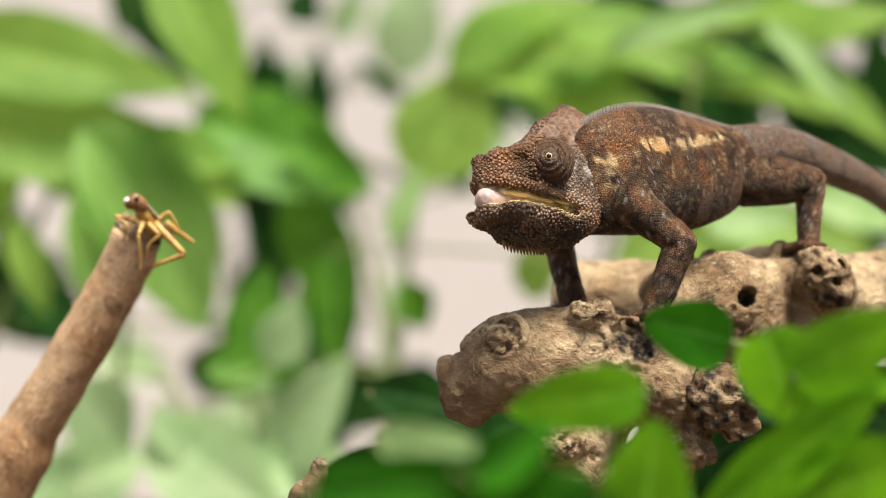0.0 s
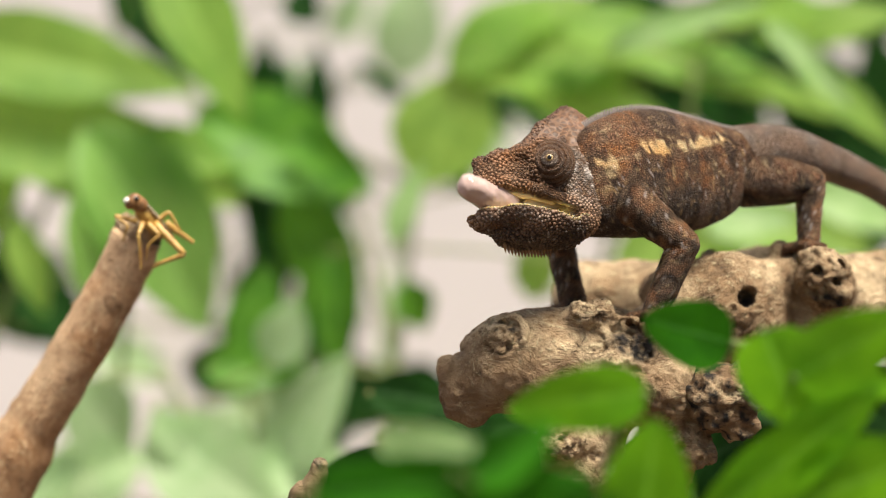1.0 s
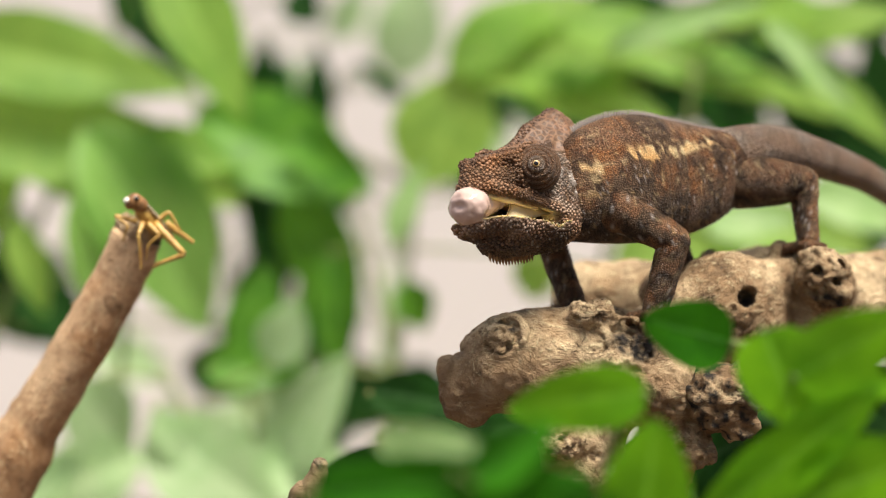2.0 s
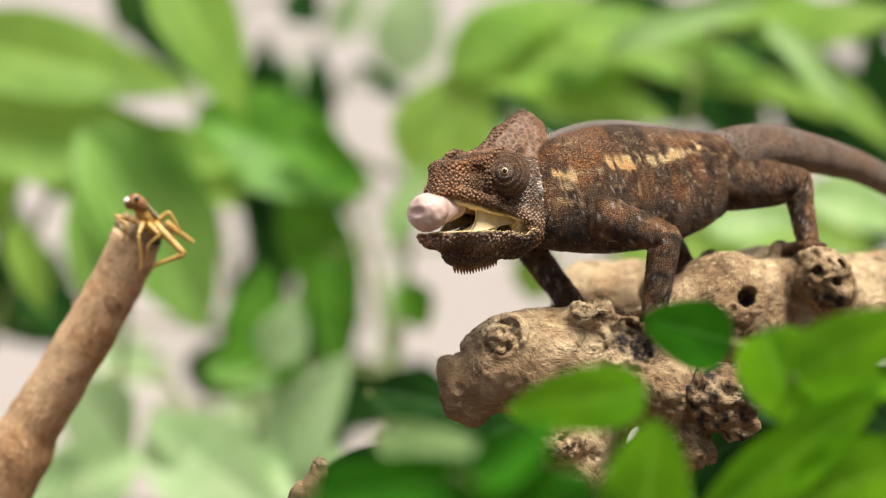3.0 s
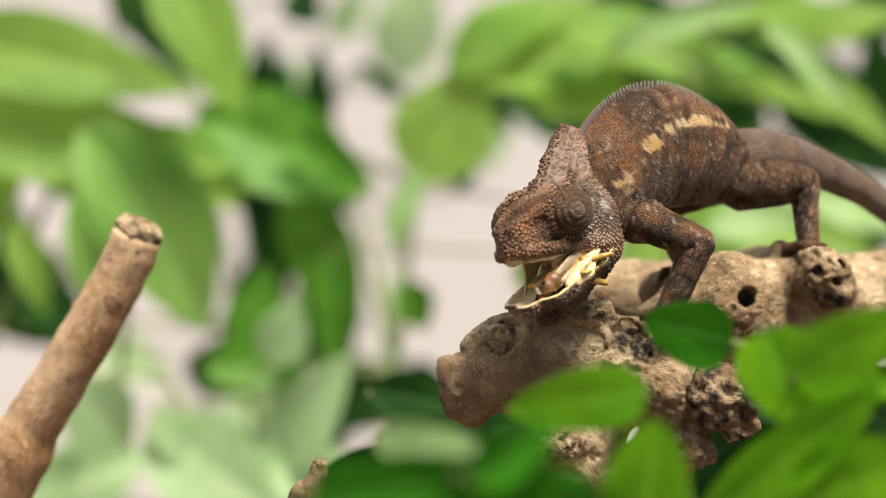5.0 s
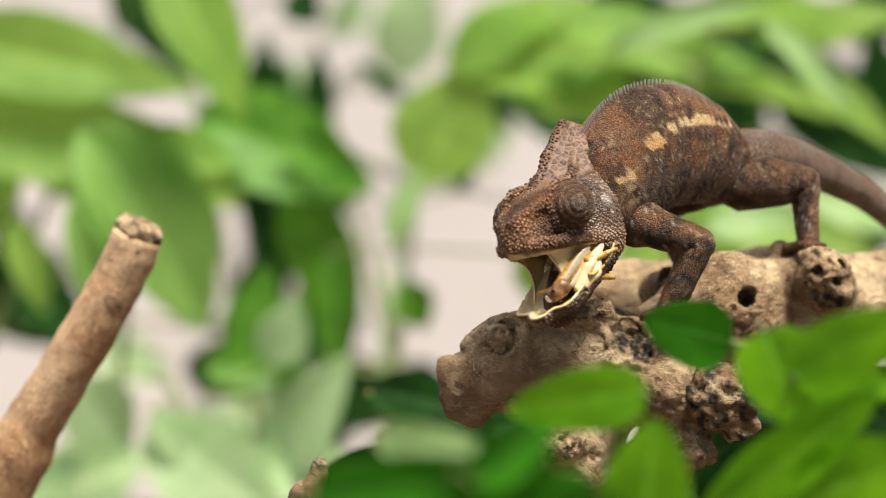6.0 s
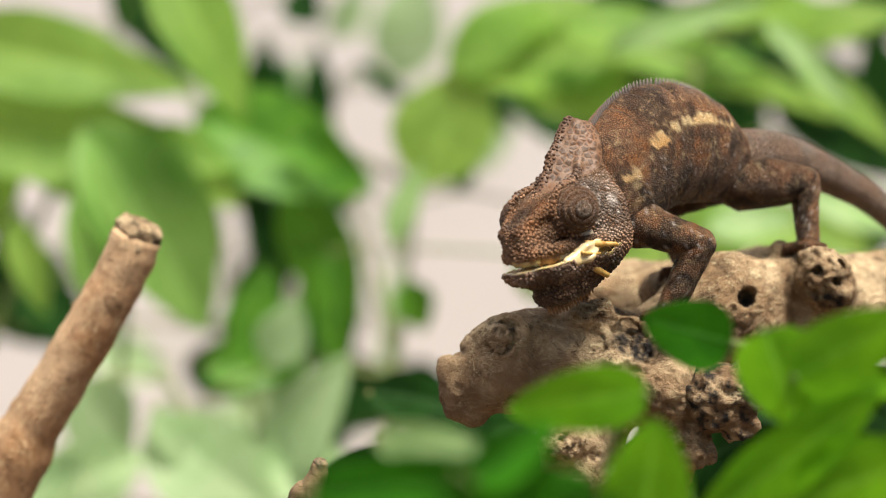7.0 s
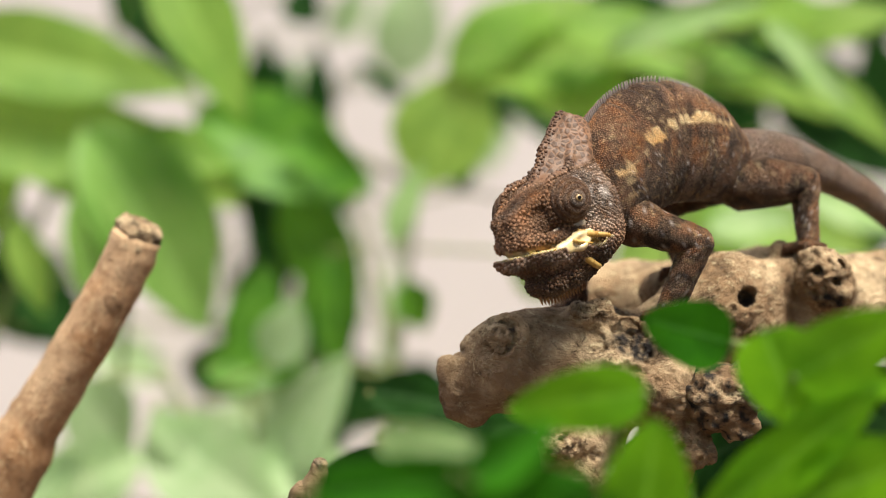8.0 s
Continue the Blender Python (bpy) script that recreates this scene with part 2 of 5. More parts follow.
def loft(path, radii, sides=12, flat=1.0, closed=True):
    """A tube along a path of centimetre points with a radius at each; returns vertices and faces."""
    path = [Vector(p) for p in path]
    verts, faces = [], []
    side = Vector((0.123, -1, 0.05))
    for i, p in enumerate(path):
        t = (path[min(i + 1, len(path) - 1)] - path[max(i - 1, 0)]).normalized()
        side = (side - t * side.dot(t)).normalized()
        up = t.cross(side)
        for k in range(sides):
            a = 2 * math.pi * k / sides
            verts.append(p + float(radii[i]) * (math.cos(a) * side + flat * math.sin(a) * up))
    for i in range(len(path) - 1):
        for k in range(sides):
            q = (k + 1) % sides
            faces.append((i * sides + k, i * sides + q, (i + 1) * sides + q, (i + 1) * sides + k))
    if closed:
        faces.append(tuple(range(sides))[::-1])
        faces.append(tuple((len(path) - 1) * sides + k for k in range(sides)))
    return np.array(verts), faces


def curve_through(points, n):
    """n points on a smooth curve through the points."""
    p = [Vector(q) for q in points]
    p = [2 * p[0] - p[1]] + p + [2 * p[-1] - p[-2]]
    out = []
    for i in range(n):
        s = i / (n - 1) * (len(p) - 3)
        k = min(int(s), len(p) - 4)
        u = s - k
        a, b, c, d = p[k:k + 4]
        out.append(0.5 * ((2 * b) + (c - a) * u + (2 * a - 5 * b + 4 * c - d) * u * u + (3 * b - a - 3 * c + d) * u ** 3))
    return out


def fbm(v, scale, octaves=4):
    return noise.fractal(Vector(v) * scale, 1.0, 2.0, octaves)


def roughened(verts, faces, amount, scale, octaves=4, seed=0.0):
    """Push each vertex along its normal by noise."""
    me = bpy.data.meshes.new("scratch")
    me.from_pydata(np.asarray(verts).tolist(), [], faces.tolist() if isinstance(faces, np.ndarray) else faces)
    normals = np.empty(len(verts) * 3, np.float32)
    me.vertices.foreach_get("normal", normals)
    normals = normals.reshape(-1, 3)
    bpy.data.meshes.remove(me)
    push = np.array([fbm((v[0] + seed, v[1], v[2]), scale, octaves) for v in verts])
    return verts + normals * (push * amount)[:, None], normals


def speckle(v, scale, low, high, seed=0.0):
    n = np.array([fbm((p[0] + seed, p[1], p[2]), scale, 3) for p in v])
    return np.clip((n - low) / (high - low), 0, 1)


def near(v, c, r, soft=0.4):
    """1 within r of c, fading outwards."""
    d = np.linalg.norm((np.asarray(v) - np.array(c)) / np.array(r), axis=1)
    return np.clip((1 + soft - d) / (2 * soft), 0, 1)


# ---- the setting ----
def box_mesh(name, low, high, mat):
    bm = bmesh.new()
    bmesh.ops.create_cube(bm, size=1)
    for v in bm.verts:
        v.co = Vector([l + (u - l) * (c + 0.5) for l, u, c in zip(low, high, v.co)])
    me = bpy.data.meshes.new(name)
    bm.to_mesh(me)
    bm.free()
    me.materials.append(mat)
    return me


tagged(new("ground", box_mesh("ground", (-40, -40, -0.2), (40, 60, 0), SOIL)), "bare brown soil under the shrubs", "ground", kind="structure")
tagged(new("wall_back", box_mesh("wall_back", (-3, 1.2, 0), (3, 1.33, 1.8), WALL)), "plain pale pinkish plaster wall behind the shrubs", "wall", kind="structure")


# ---- the driftwood log ----
LOG_BACK = np.array((0, 1.7, 0))


def log_shape(p):
    p = p - LOG_BACK
    d = rod(p, (2.43, 0.5, -4.2), (6.02, 1.5, -4.25), 1.75, 2.0)
    d = melt(d, rod(p, (3.34, 0.5, -3.3), (5.61, 1.5, -3.23), 0.95, 1.0), 0.8)
    d = melt(d, rod(p, (0.62, 0.3, -5), (2.33, 0.3, -4.19), 0.85, 1.4), 0.7)
    # a flat-faced lump at the near end, and lower ones under it
    d = melt(d, rod(p, (0.16, -0.1, -4.22), (0.14, -0.1, -4.6), 0.38, 0.36), 0.15)
    d = carve(d, rod(p, (0.74, -1.2, -3.66), (0.6, 1.5, -3.76), 0.1), 0.25)
    d = carve(d, rod(p, (0.62, -1.5, -4.3), (0.5, -0.6, -5.0), 0.12, 0.16), 0.2)
    d = melt(d, rod(p, (0.44, 0.2, -5.69), (0.92, 0.4, -5.81), 0.5, 0.7), 0.4)
    # a healed knot like a closed lid, with a raised lip
    d = melt(d, ball(p, (2.11, -0.35, -3.17), (0.88, 0.85, 0.80)), 0.35)
    d = melt(d, ring(p, (2.2, -0.88, -3.09), (-0.35, -1, 0.3), 0.72, 0.17), 0.12)
    d = carve(d, ring(p, (2.2, -0.98, -3.09), (-0.35, -1, 0.3), 0.5, 0.07), 0.08)
    d = carve(d, rod(p, (2.39, -1.2, -2.8), (2.79, -0.9, -2.71), 0.13, 0.1), 0.12)
    # the knot on top and the one facing out below
    d = melt(d, ball(p, (5.16, -0.05, -2.38), (0.80, 0.75, 0.52)), 0.4)
    d = melt(d, ball(p, (5.71, -0.1, -2.14), (0.4, 0.5, 0.38)), 0.3)
    d = carve(d, ball(p, (4.94, -1, -2.16), (0.34, 0.3, 0.26)), 0.2)
    d = melt(d, ring(p, (6.62, -0.3, -3.25), (0.1, -1, 0.3), 0.82, 0.13), 0.4)
    d = melt(d, ring(p, (4, -1.75, -6.61), (-0.2, -1, 0.25), 0.5, 0.13), 0.15)
    d = melt(d, ball(p, (7.56, -0.75, -4.98), (0.75, 0.5, 0.55)), 0.3)
    d = melt(d, rod(p, (6.01, 1.3, -4.44), (8.05, 0.3, -5.2), 1.75, 1.35), 0.8)
    d = melt(d, rod(p, (8.05, 0.3, -5), (8.64, 0.2, -7.2), 1.2, 0.85), 0.5)
    d = melt(d, rod(p, (8.82, 0, -6.78), (9.16, -0.6, -7.37), 0.75, 0.62), 0.3)
    d = melt(d, rod(p, (4.54, 0.3, -6.8), (4.06, -1.2, -6.79), 0.9, 0.75), 0.4)
    d = melt(d, rod(p, (3.98, -0.8, -7.12), (4.33, 0.2, -8.2), 0.55, 0.8), 0.3)
    d = melt(d, rod(p, (5.19, 1.2, -6.06), (4.98, 1, -9.28), 1.6, 1.3), 0.6)
    d = melt(d, rod(p, (8.19, 0.8, -7.04), (7.4, 1, -10.5), 1.0, 1.1), 0.6)
    d = melt(d, rod(p, (6.67, 2, -4.38), (10.44, 2.8, -2.21), 1.55, 1.9), 0.7)
    d = melt(d, rod(p, (10.44, 2.8, -2.21), (13.29, 4, -2.07), 1.9, 1.75), 0.8)
    d = melt(d, rod(p, (13.29, 4, -2.07), (18.47, 7, -2.14), 1.75, 2.2), 0.8)
    # the back hump, the ridge behind and its nubs
    d = melt(d, rod(p, (5.85, 8.4, -2.05), (10.2, 7.6, -2.2), 1.6, 1.75), 0.6)
    d = melt(d, rod(p, (9.5, 7.4, -2.5), (11.0, 4.5, -2.7), 1.4, 1.3), 0.6)
    d = melt(d, rod(p, (8.38, 5.2, -1.67), (12.35, 6.4, -0.84), 0.9, 1.0), 0.5)
    d = melt(d, ball(p, (10.1, 5, -0.4), 0.42), 0.25)
    d = melt(d, ball(p, (12.65, 3.6, 0.02), 0.42), 0.3)
    # the burl: a groove at its foot, a rough face with holes
    d = carve(d, rod(p, (13.01, 2.3, -0.29), (13.24, 1.9, -3.04), 0.42, 0.55), 0.35)
    d = melt(d, rod(p, (14.26, 3.2, -1.53), (14.01, 1.9, -1), 1.15, 1.0), 0.2)
    d = melt(d, ball(p, (13.56, 1.9, -0.31), (0.5, 0.6, 0.45)), 0.2)
    d = melt(d, ball(p, (14.58, 1.6, -1.61), (0.5, 0.6, 0.5)), 0.15)
    for c, r in (((6.66, -0.85, -3.27), (0.72, 0.5, 0.45)), ((7.05, -0.9, -3.58), (0.5, 0.45, 0.35)), ((11, 0.95, -1.84), (0.36, 0.6, 0.36)), ((11.24, 0.95, -1.6), (0.25, 0.5, 0.2)), ((13.66, 0.9, -0.79), (0.2, 0.5, 0.18)),
                 ((14.32, 0.9, -1.19), (0.2, 0.5, 0.15)), ((12.99, 1.2, -1.26), (0.14, 0.4, 0.12)), ((14.16, 0.9, -2), (0.6, 0.5, 0.22)), ((13.39, 1, -1.7), (0.25, 0.4, 0.2)), ((14.12, 1, -0.42), (0.12, 0.3, 0.2))):
        d = carve(d, ball(p, c, r), 0.1)
    # fibrous grooves down the leg of the log
    x, z = p[..., 0], p[..., 2]
    down = np.clip((-4.6 - z) / 1.0, 0, 1) * np.clip((x - 5.5) / 1.0, 0, 1)
    return d + down * 0.06 * np.sin(9 * x + 2.2 * p[..., 1] + 0.9 * np.sin(1.3 * z))


def weathered(v, f, rough):
    """Cracks along the fibre and small chipped pits, deeper where rough is 1."""
    _, n = roughened(v, f, 0.0, 1.0, 1)
    along = np.array([fbm((0.55 * p[0] + 0.4 * p[2], p[1], 1.5 * p[2] - 0.5 * p[0]), 1.7, 4) for p in v])
    patch = np.clip(0.5 + 1.4 * np.array([fbm((p[0] + 9, p[1], p[2]), 0.45, 2) for p in v]), 0, 1)
    crack = np.clip(1 - np.abs(along) / 0.07, 0, 1) * np.clip(patch + rough, 0, 1)
    pit = np.clip((np.array([fbm((p[0], p[1] + 5, p[2]), 2.9, 3) for p in v]) - 0.22) / 0.25, 0, 1) * np.clip(0.5 * patch + rough, 0, 1)
    return v - n * (0.10 * crack + 0.17 * pit)[:, None], np.clip(0.5 * crack + 0.65 * pit, 0, 1)


def driftwood():
    v, f = surface(log_shape, (-1, -3.2, -11), (18.5, 12.4, 2.2), 0.092)
    u = v - LOG_BACK
    rough = np.zeros(len(v))
    for c, r, k in (((13.97, 1.6, -1), (1.2, 1.5, 1.4), 1.0), ((6.68, -0.5, -3.32), (0.9, 0.8, 0.8), 1.0), ((2.1, -1, -3.14), (0.7, 0.9, 0.7), 0.6), ((4.06, -1.3, -6.78), (1.1, 1.2, 1.2), 0.8), ((7.55, -0.8, -5.03), (1.0, 1, 1.2), 0.7),
                    ((8.82, 0, -7.18), (1.2, 2, 1.6), 0.7), ((10.44, 1, -2.41), (1.4, 2, 1.4), 0.3), ((5.09, -0.6, -2.07), (0.8, 0.8, 0.6), 0.7)):
        rough = np.maximum(rough, k * near(u, c, r, 0.3))
    v, n = roughened(v, f, 0.13, 0.8, 4)
    v, n = roughened(v, f, 0.03 + 0.12 * rough, 2.4, 4, 7)
    v, pit_shade = weathered(v, f, rough)
    u = v - LOG_BACK
    # browner regions: the near end, round the knots, the burl's groove
    browning = np.zeros(len(v))
    for c, r, k in (((0.52, 0, -4.98), (1.6, 3, 1.7), 0.6), ((2.8, -0.6, -4.45), (2.2, 3, 0.75), 0.7), ((2.1, -1, -3.14), (0.75, 1, 0.7), 0.3), ((12.84, 2, -1.62), (0.5, 2, 1.7), 0.95), ((7.55, -0.8, -5.03), (0.9, 1.5, 0.85), 0.9), ((7.72, 0, -5.88), (1.2, 2, 0.5), 0.9),
                    ((3.97, -1, -7.2), (0.8, 1, 0.45), 0.8), ((11.14, 1.5, -1.44), (0.5, 1, 0.4), 0.5), ((8.82, 0, -7.98), (0.9, 2, 0.5), 0.8), ((5.02, 0, -8.58), (1.5, 2, 0.8), 0.7), ((3.82, 0, -2.68), (0.9, 1.5, 0.3), 0.4)):
        browning = np.maximum(browning, k * near(u, c, r, 0.5))
    browning = np.clip(browning * (0.35 + 0.9 * speckle(v, 1.4, -0.5, 0.25, 4)), 0, 1)
    # near-black colour in and around the carved holes, slits and hollows
    darkened = np.zeros(len(v))
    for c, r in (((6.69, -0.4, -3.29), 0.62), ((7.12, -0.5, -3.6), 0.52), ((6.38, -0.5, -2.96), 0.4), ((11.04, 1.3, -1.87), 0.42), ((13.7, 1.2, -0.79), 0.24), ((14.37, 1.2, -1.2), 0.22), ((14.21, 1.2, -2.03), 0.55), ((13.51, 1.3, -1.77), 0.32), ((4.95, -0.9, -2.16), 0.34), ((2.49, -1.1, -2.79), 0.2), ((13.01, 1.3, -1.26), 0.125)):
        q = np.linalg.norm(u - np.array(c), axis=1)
        darkened = np.maximum(darkened, np.clip((r * 1.15 - q) / (r * 0.4), 0, 1))
    darkened *= np.array([0.85 + 1.0 * fbm(p, 3.0) for p in v]).clip(0.25, 1)
    # cracks and pits take their small shadows as brown in the colour
    browning = np.maximum(browning, 0.7 * pit_shade)
    base = place((7.4, 1, -9.28))
    base.z = 0
    log = tagged(new("driftwood_log"), "knotty weathered tan driftwood log with burls and holes", "log")
    log.location = base
    off = np.array(((base.x) / CM, base.y / CM, (base.z - AXIS) / CM))
    part("trunk", mesh_of("trunk", v - off, f, DRIFT, {"darkened": darkened, "browning": browning, "pit_shade": pit_shade}), log)
    # the feet of the log run down to the soil
    for a, b, ra, rb in (((4.98, 1, -9.08), (4.0, 1.0, -26), 1.35, 2.0), ((7.4, 1, -10.09), (8.5, 1.5, -26), 1.15, 1.8), ((18.47, 7, -2.14), (21, 9, -26), 1.9, 2.4)):
        w, g = loft(curve_through((a, tuple((np.array(a) + np.array(b)) / 2 + (0.5, 0.3, 0))) + (b,), 16), np.linspace(ra, rb, 16), 20)
        w, _ = roughened(w, g, 0.25, 0.6)
        part("root", mesh_of("root", w - off, g, DRIFT, {"darkened": np.zeros(len(w))}), log)
    # a dark barky stub under the main limb
    def stub(p):
        d = melt(rod(p, (9.75, 1, -5.1), (10.7, 0.8, -5.0), 1.05, 0.98), rod(p, (9.95, 0.9, -5.7), (10.5, 0.9, -6.1), 0.95, 0.75), 0.3)
        d = carve(d, ball(p, (11.4, -0.1, -5.2), (0.55, 0.8, 0.75)), 0.1)
        return d + 0.05 * np.sin(7 * p[..., 0] + 3 * np.sin(2.5 * p[..., 2])) + 0.04 * np.sin(11 * p[..., 2] + 2 * p[..., 0])
    w, g = surface(stub, (8.0, -1.0, -8.6), (12.6, 3, -3.6), 0.1)
    w, _ = roughened(w, g, 0.2, 2.2, 5)
    # near black in speckles and in the carved hollow
    part("broken_stub", mesh_of("broken_stub", w - off, g, DRIFT, {"darkened": np.maximum(speckle(w, 2.6, -0.05, 0.3, 3), near(w, (11.4, 0.0, -5.2), (0.7, 1.0, 0.9), 0.3)), "browning": speckle(w, 0.9, -0.5, 0.1, 6)}), log, "dark cracked broken stub")
    return log


driftwood()


def twig_stick(name, label, path, radii, mat=None, browning=0.0):
    mat = mat or TWIG
    path = curve_through(path, 60)
    radii = np.interp(np.linspace(0, 1, 60), np.linspace(0, 1, len(radii)), radii)
    w, g = loft(path, radii, 28)
    w, _ = roughened(w, g, 0.09, 1.3, 4)
    base = path[0]
    stick = tagged(new(name), label, "branch")
    stick.location = place(base)
    part("wood", mesh_of("wood", w - np.array(base), g, mat, {"darkened": np.zeros(len(w)), "browning": np.full(len(w), browning)}), stick)
    # the splintered end, paler than the bark
    tip, way = path[-1], (path[-1] - path[-4]).normalized()
    r = float(radii[-1])
    side = way.orthogonal().normalized()
    other = way.cross(side)

    def splinter(p):
        d = rod(p, tip - way * 0.35 * r, tip + way * 0.05, 0.98 * r, 0.9 * r)
        for k in range(7):
            q = k * 0.9
            d = melt(d, ball(p, tip + (side * math.cos(q) + other * math.sin(q)) * 0.68 * r + way * (0.12 + 0.16 * math.sin(3.1 * k)) * r * 2, 0.34 * r), 0.15 * r)
        return carve(d, ball(p, tip + way * 0.75 * r, 0.62 * r), 0.1 * r)
    v, f = surface(splinter, np.array(tip) - 2.2 * r, np.array(tip) + 2.2 * r, 0.09 * r)
    v, _ = roughened(v, f, 0.12 * r, 2.5, 4)
    part("broken_end", mesh_of("broken_end", v - np.array(base), f, DRIFT, {"darkened": 0.6 * (speckle(v, 2.0, 0.0, 0.4))}), stick, "splintered pale wood")
    return stick


twig_stick("bare_branch", "bare brown branch with a broken blunt top end", ((-20.5, 10, -26), (-18.6, 9.5, -14), (-17.44, 8.5, -9.73), (-16.42, 8.2, -7.84), (-15.65, 8.0, -6.52), (-13.75, 7.5, -3.45), (-12.49, 7.2, -1.28), (-11.67, 7, 0.5)),
           (1.55, 1.5, 1.45, 1.42, 1.36, 1.28, 1.12, 1.06, 1.03, 1.02, 1.0, 0.97))
twig_stick("stick", "thin weathered grey-brown stick end", ((-5.4, 1.5, -26), (-5.07, 0.5, -10.44), (-4.69, 0.2, -8.8), (-4.36, 0, -7.62)), (0.7, 0.6, 0.5, 0.28), DRIFT, 0.8)


# ---- leaves and shrubs ----
def leaf_mesh(name, length, width, mat, bend=0.12, fold=0.12, seed=0, blunt=False):
    """A pointed oval blade along +x from its stalk, with a folded midrib, side veins and wavy margins."""
    rnd = random.Random(seed)
    nx, ny = 22, 10
    ph, verts, vein = rnd.random() * 6, [], []
    for i in range(nx + 1):
        s = i / nx
        half = 0.5 * width * (math.sin(math.pi * s ** (0.66 if blunt else 0.82)) ** (0.58 if blunt else 0.85)) * (1 - 0.12 * s) + 0.002 * width
        for j in range(-ny, ny + 1):
            u = j / ny
            z = fold * width * abs(u) * (half / width) * 2 - bend * length * (s - 0.3) ** 2 + 0.018 * length * math.sin(7 * s + ph + 2 * u) * abs(u)
            verts.append((s * length, u * half, z))
            k = (s - 0.28 * abs(u)) * 9
            vein.append(max(max(0.0, 1 - abs(u) * 9), 0.55 * max(0.0, 1 - abs(k - round(k)) * 6)))
    w = 2 * ny + 1
    faces = [(i * w + j, (i + 1) * w + j, (i + 1) * w + j + 1, i * w + j + 1) for i in range(nx) for j in range(w - 1)]
    return mesh_of(name, verts, faces, mat, {"vein": vein})


def leaf_pose(base, angle, tip_away, face_up, roll=0):
    """At base (metres), the midrib rising by angle to the right, its tip turned away by tip_away and its face up by face_up."""
    a, b = radians(angle), radians(tip_away)
    x = Vector((math.cos(a) * math.cos(b), math.sin(b), math.sin(a) * math.cos(b)))
    z = Vector((0, -math.cos(radians(face_up)), math.sin(radians(face_up))))
    z = (z - x * z.dot(x)).normalized()
    y = z.cross(x)
    m = Matrix((x, y, z)).transposed().to_4x4()
    return Matrix.Translation(base) @ m


def shrub(label, root, depth, leaves, mat, seed, facing=(10, 50), name="shrub", blunt=False, crown=None):
    """leaves: rows of x, z, length, width, angle: the blade's middle, size and slope, at about depth."""
    rnd = random.Random(seed)
    plant = tagged(new(name), label, "shrub")
    at = Vector((root[0] * CM, root[1] * CM, 0))
    plant.location = at
    top = max(r[1] for r in leaves) - 2
    spine = curve_through((root + (-26.3,), (root[0] + 2 * rnd.uniform(-1, 1), depth + 2.0, -12), (crown or sum(r[0] for r in leaves) / len(leaves), depth + 3.0, top)), 24)
    off = np.array((root[0], root[1], -26))
    w, g = loft(spine, np.linspace(0.45, 0.16, 24), 8)
    part("stem", mesh_of("stem", w - off, g, STEM), plant)
    for i, (x, z, length, width, angle) in enumerate(leaves):
        y = depth + rnd.uniform(-1.5, 1.5)
        a = radians(angle)
        base = Vector((x - 0.5 * length * math.cos(a), y, z - 0.5 * length * math.sin(a)))
        me = leaf_mesh("leaf", length, width, mat, rnd.uniform(0.05, 0.2), rnd.uniform(0.05, 0.2), seed * 97 + i, blunt)
        leaf = part("leaf", me, plant)
        leaf.matrix_basis = leaf_pose(place(base) - at, angle, rnd.uniform(-15, 15), rnd.uniform(*facing))
        near = min(spine, key=lambda q: (q - base).length + max(0, q.z - base.z) * 2)
        mid = (near + base) / 2 + Vector((0, 0.4, 0.5))
        w, g = loft(curve_through((near, mid, base), 10), [0.12] * 10, 6)
        part("stalk", mesh_of("stalk", w - off, g, STEM), plant)
    return plant


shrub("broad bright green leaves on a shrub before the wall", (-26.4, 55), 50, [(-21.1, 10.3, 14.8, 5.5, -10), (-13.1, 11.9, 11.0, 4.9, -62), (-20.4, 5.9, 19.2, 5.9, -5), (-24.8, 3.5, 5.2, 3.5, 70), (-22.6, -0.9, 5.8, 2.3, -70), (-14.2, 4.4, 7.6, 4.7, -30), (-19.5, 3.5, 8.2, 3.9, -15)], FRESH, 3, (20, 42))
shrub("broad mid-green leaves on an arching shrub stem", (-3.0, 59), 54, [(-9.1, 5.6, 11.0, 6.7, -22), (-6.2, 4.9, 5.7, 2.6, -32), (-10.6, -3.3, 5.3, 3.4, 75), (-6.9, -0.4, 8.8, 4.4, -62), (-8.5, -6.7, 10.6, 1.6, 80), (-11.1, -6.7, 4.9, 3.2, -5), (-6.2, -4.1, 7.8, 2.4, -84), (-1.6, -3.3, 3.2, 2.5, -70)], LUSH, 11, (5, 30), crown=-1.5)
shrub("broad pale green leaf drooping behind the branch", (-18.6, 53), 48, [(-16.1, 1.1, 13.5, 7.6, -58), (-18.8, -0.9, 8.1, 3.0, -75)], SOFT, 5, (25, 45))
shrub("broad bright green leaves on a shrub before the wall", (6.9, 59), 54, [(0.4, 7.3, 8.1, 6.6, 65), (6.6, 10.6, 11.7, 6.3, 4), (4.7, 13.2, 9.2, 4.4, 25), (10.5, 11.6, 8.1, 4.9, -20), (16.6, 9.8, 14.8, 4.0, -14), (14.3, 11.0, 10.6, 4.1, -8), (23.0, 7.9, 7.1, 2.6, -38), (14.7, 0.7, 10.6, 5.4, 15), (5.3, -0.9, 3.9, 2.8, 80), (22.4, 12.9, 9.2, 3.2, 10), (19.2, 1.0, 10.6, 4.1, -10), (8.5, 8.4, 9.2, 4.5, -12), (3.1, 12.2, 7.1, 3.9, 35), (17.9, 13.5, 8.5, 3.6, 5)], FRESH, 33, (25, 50))
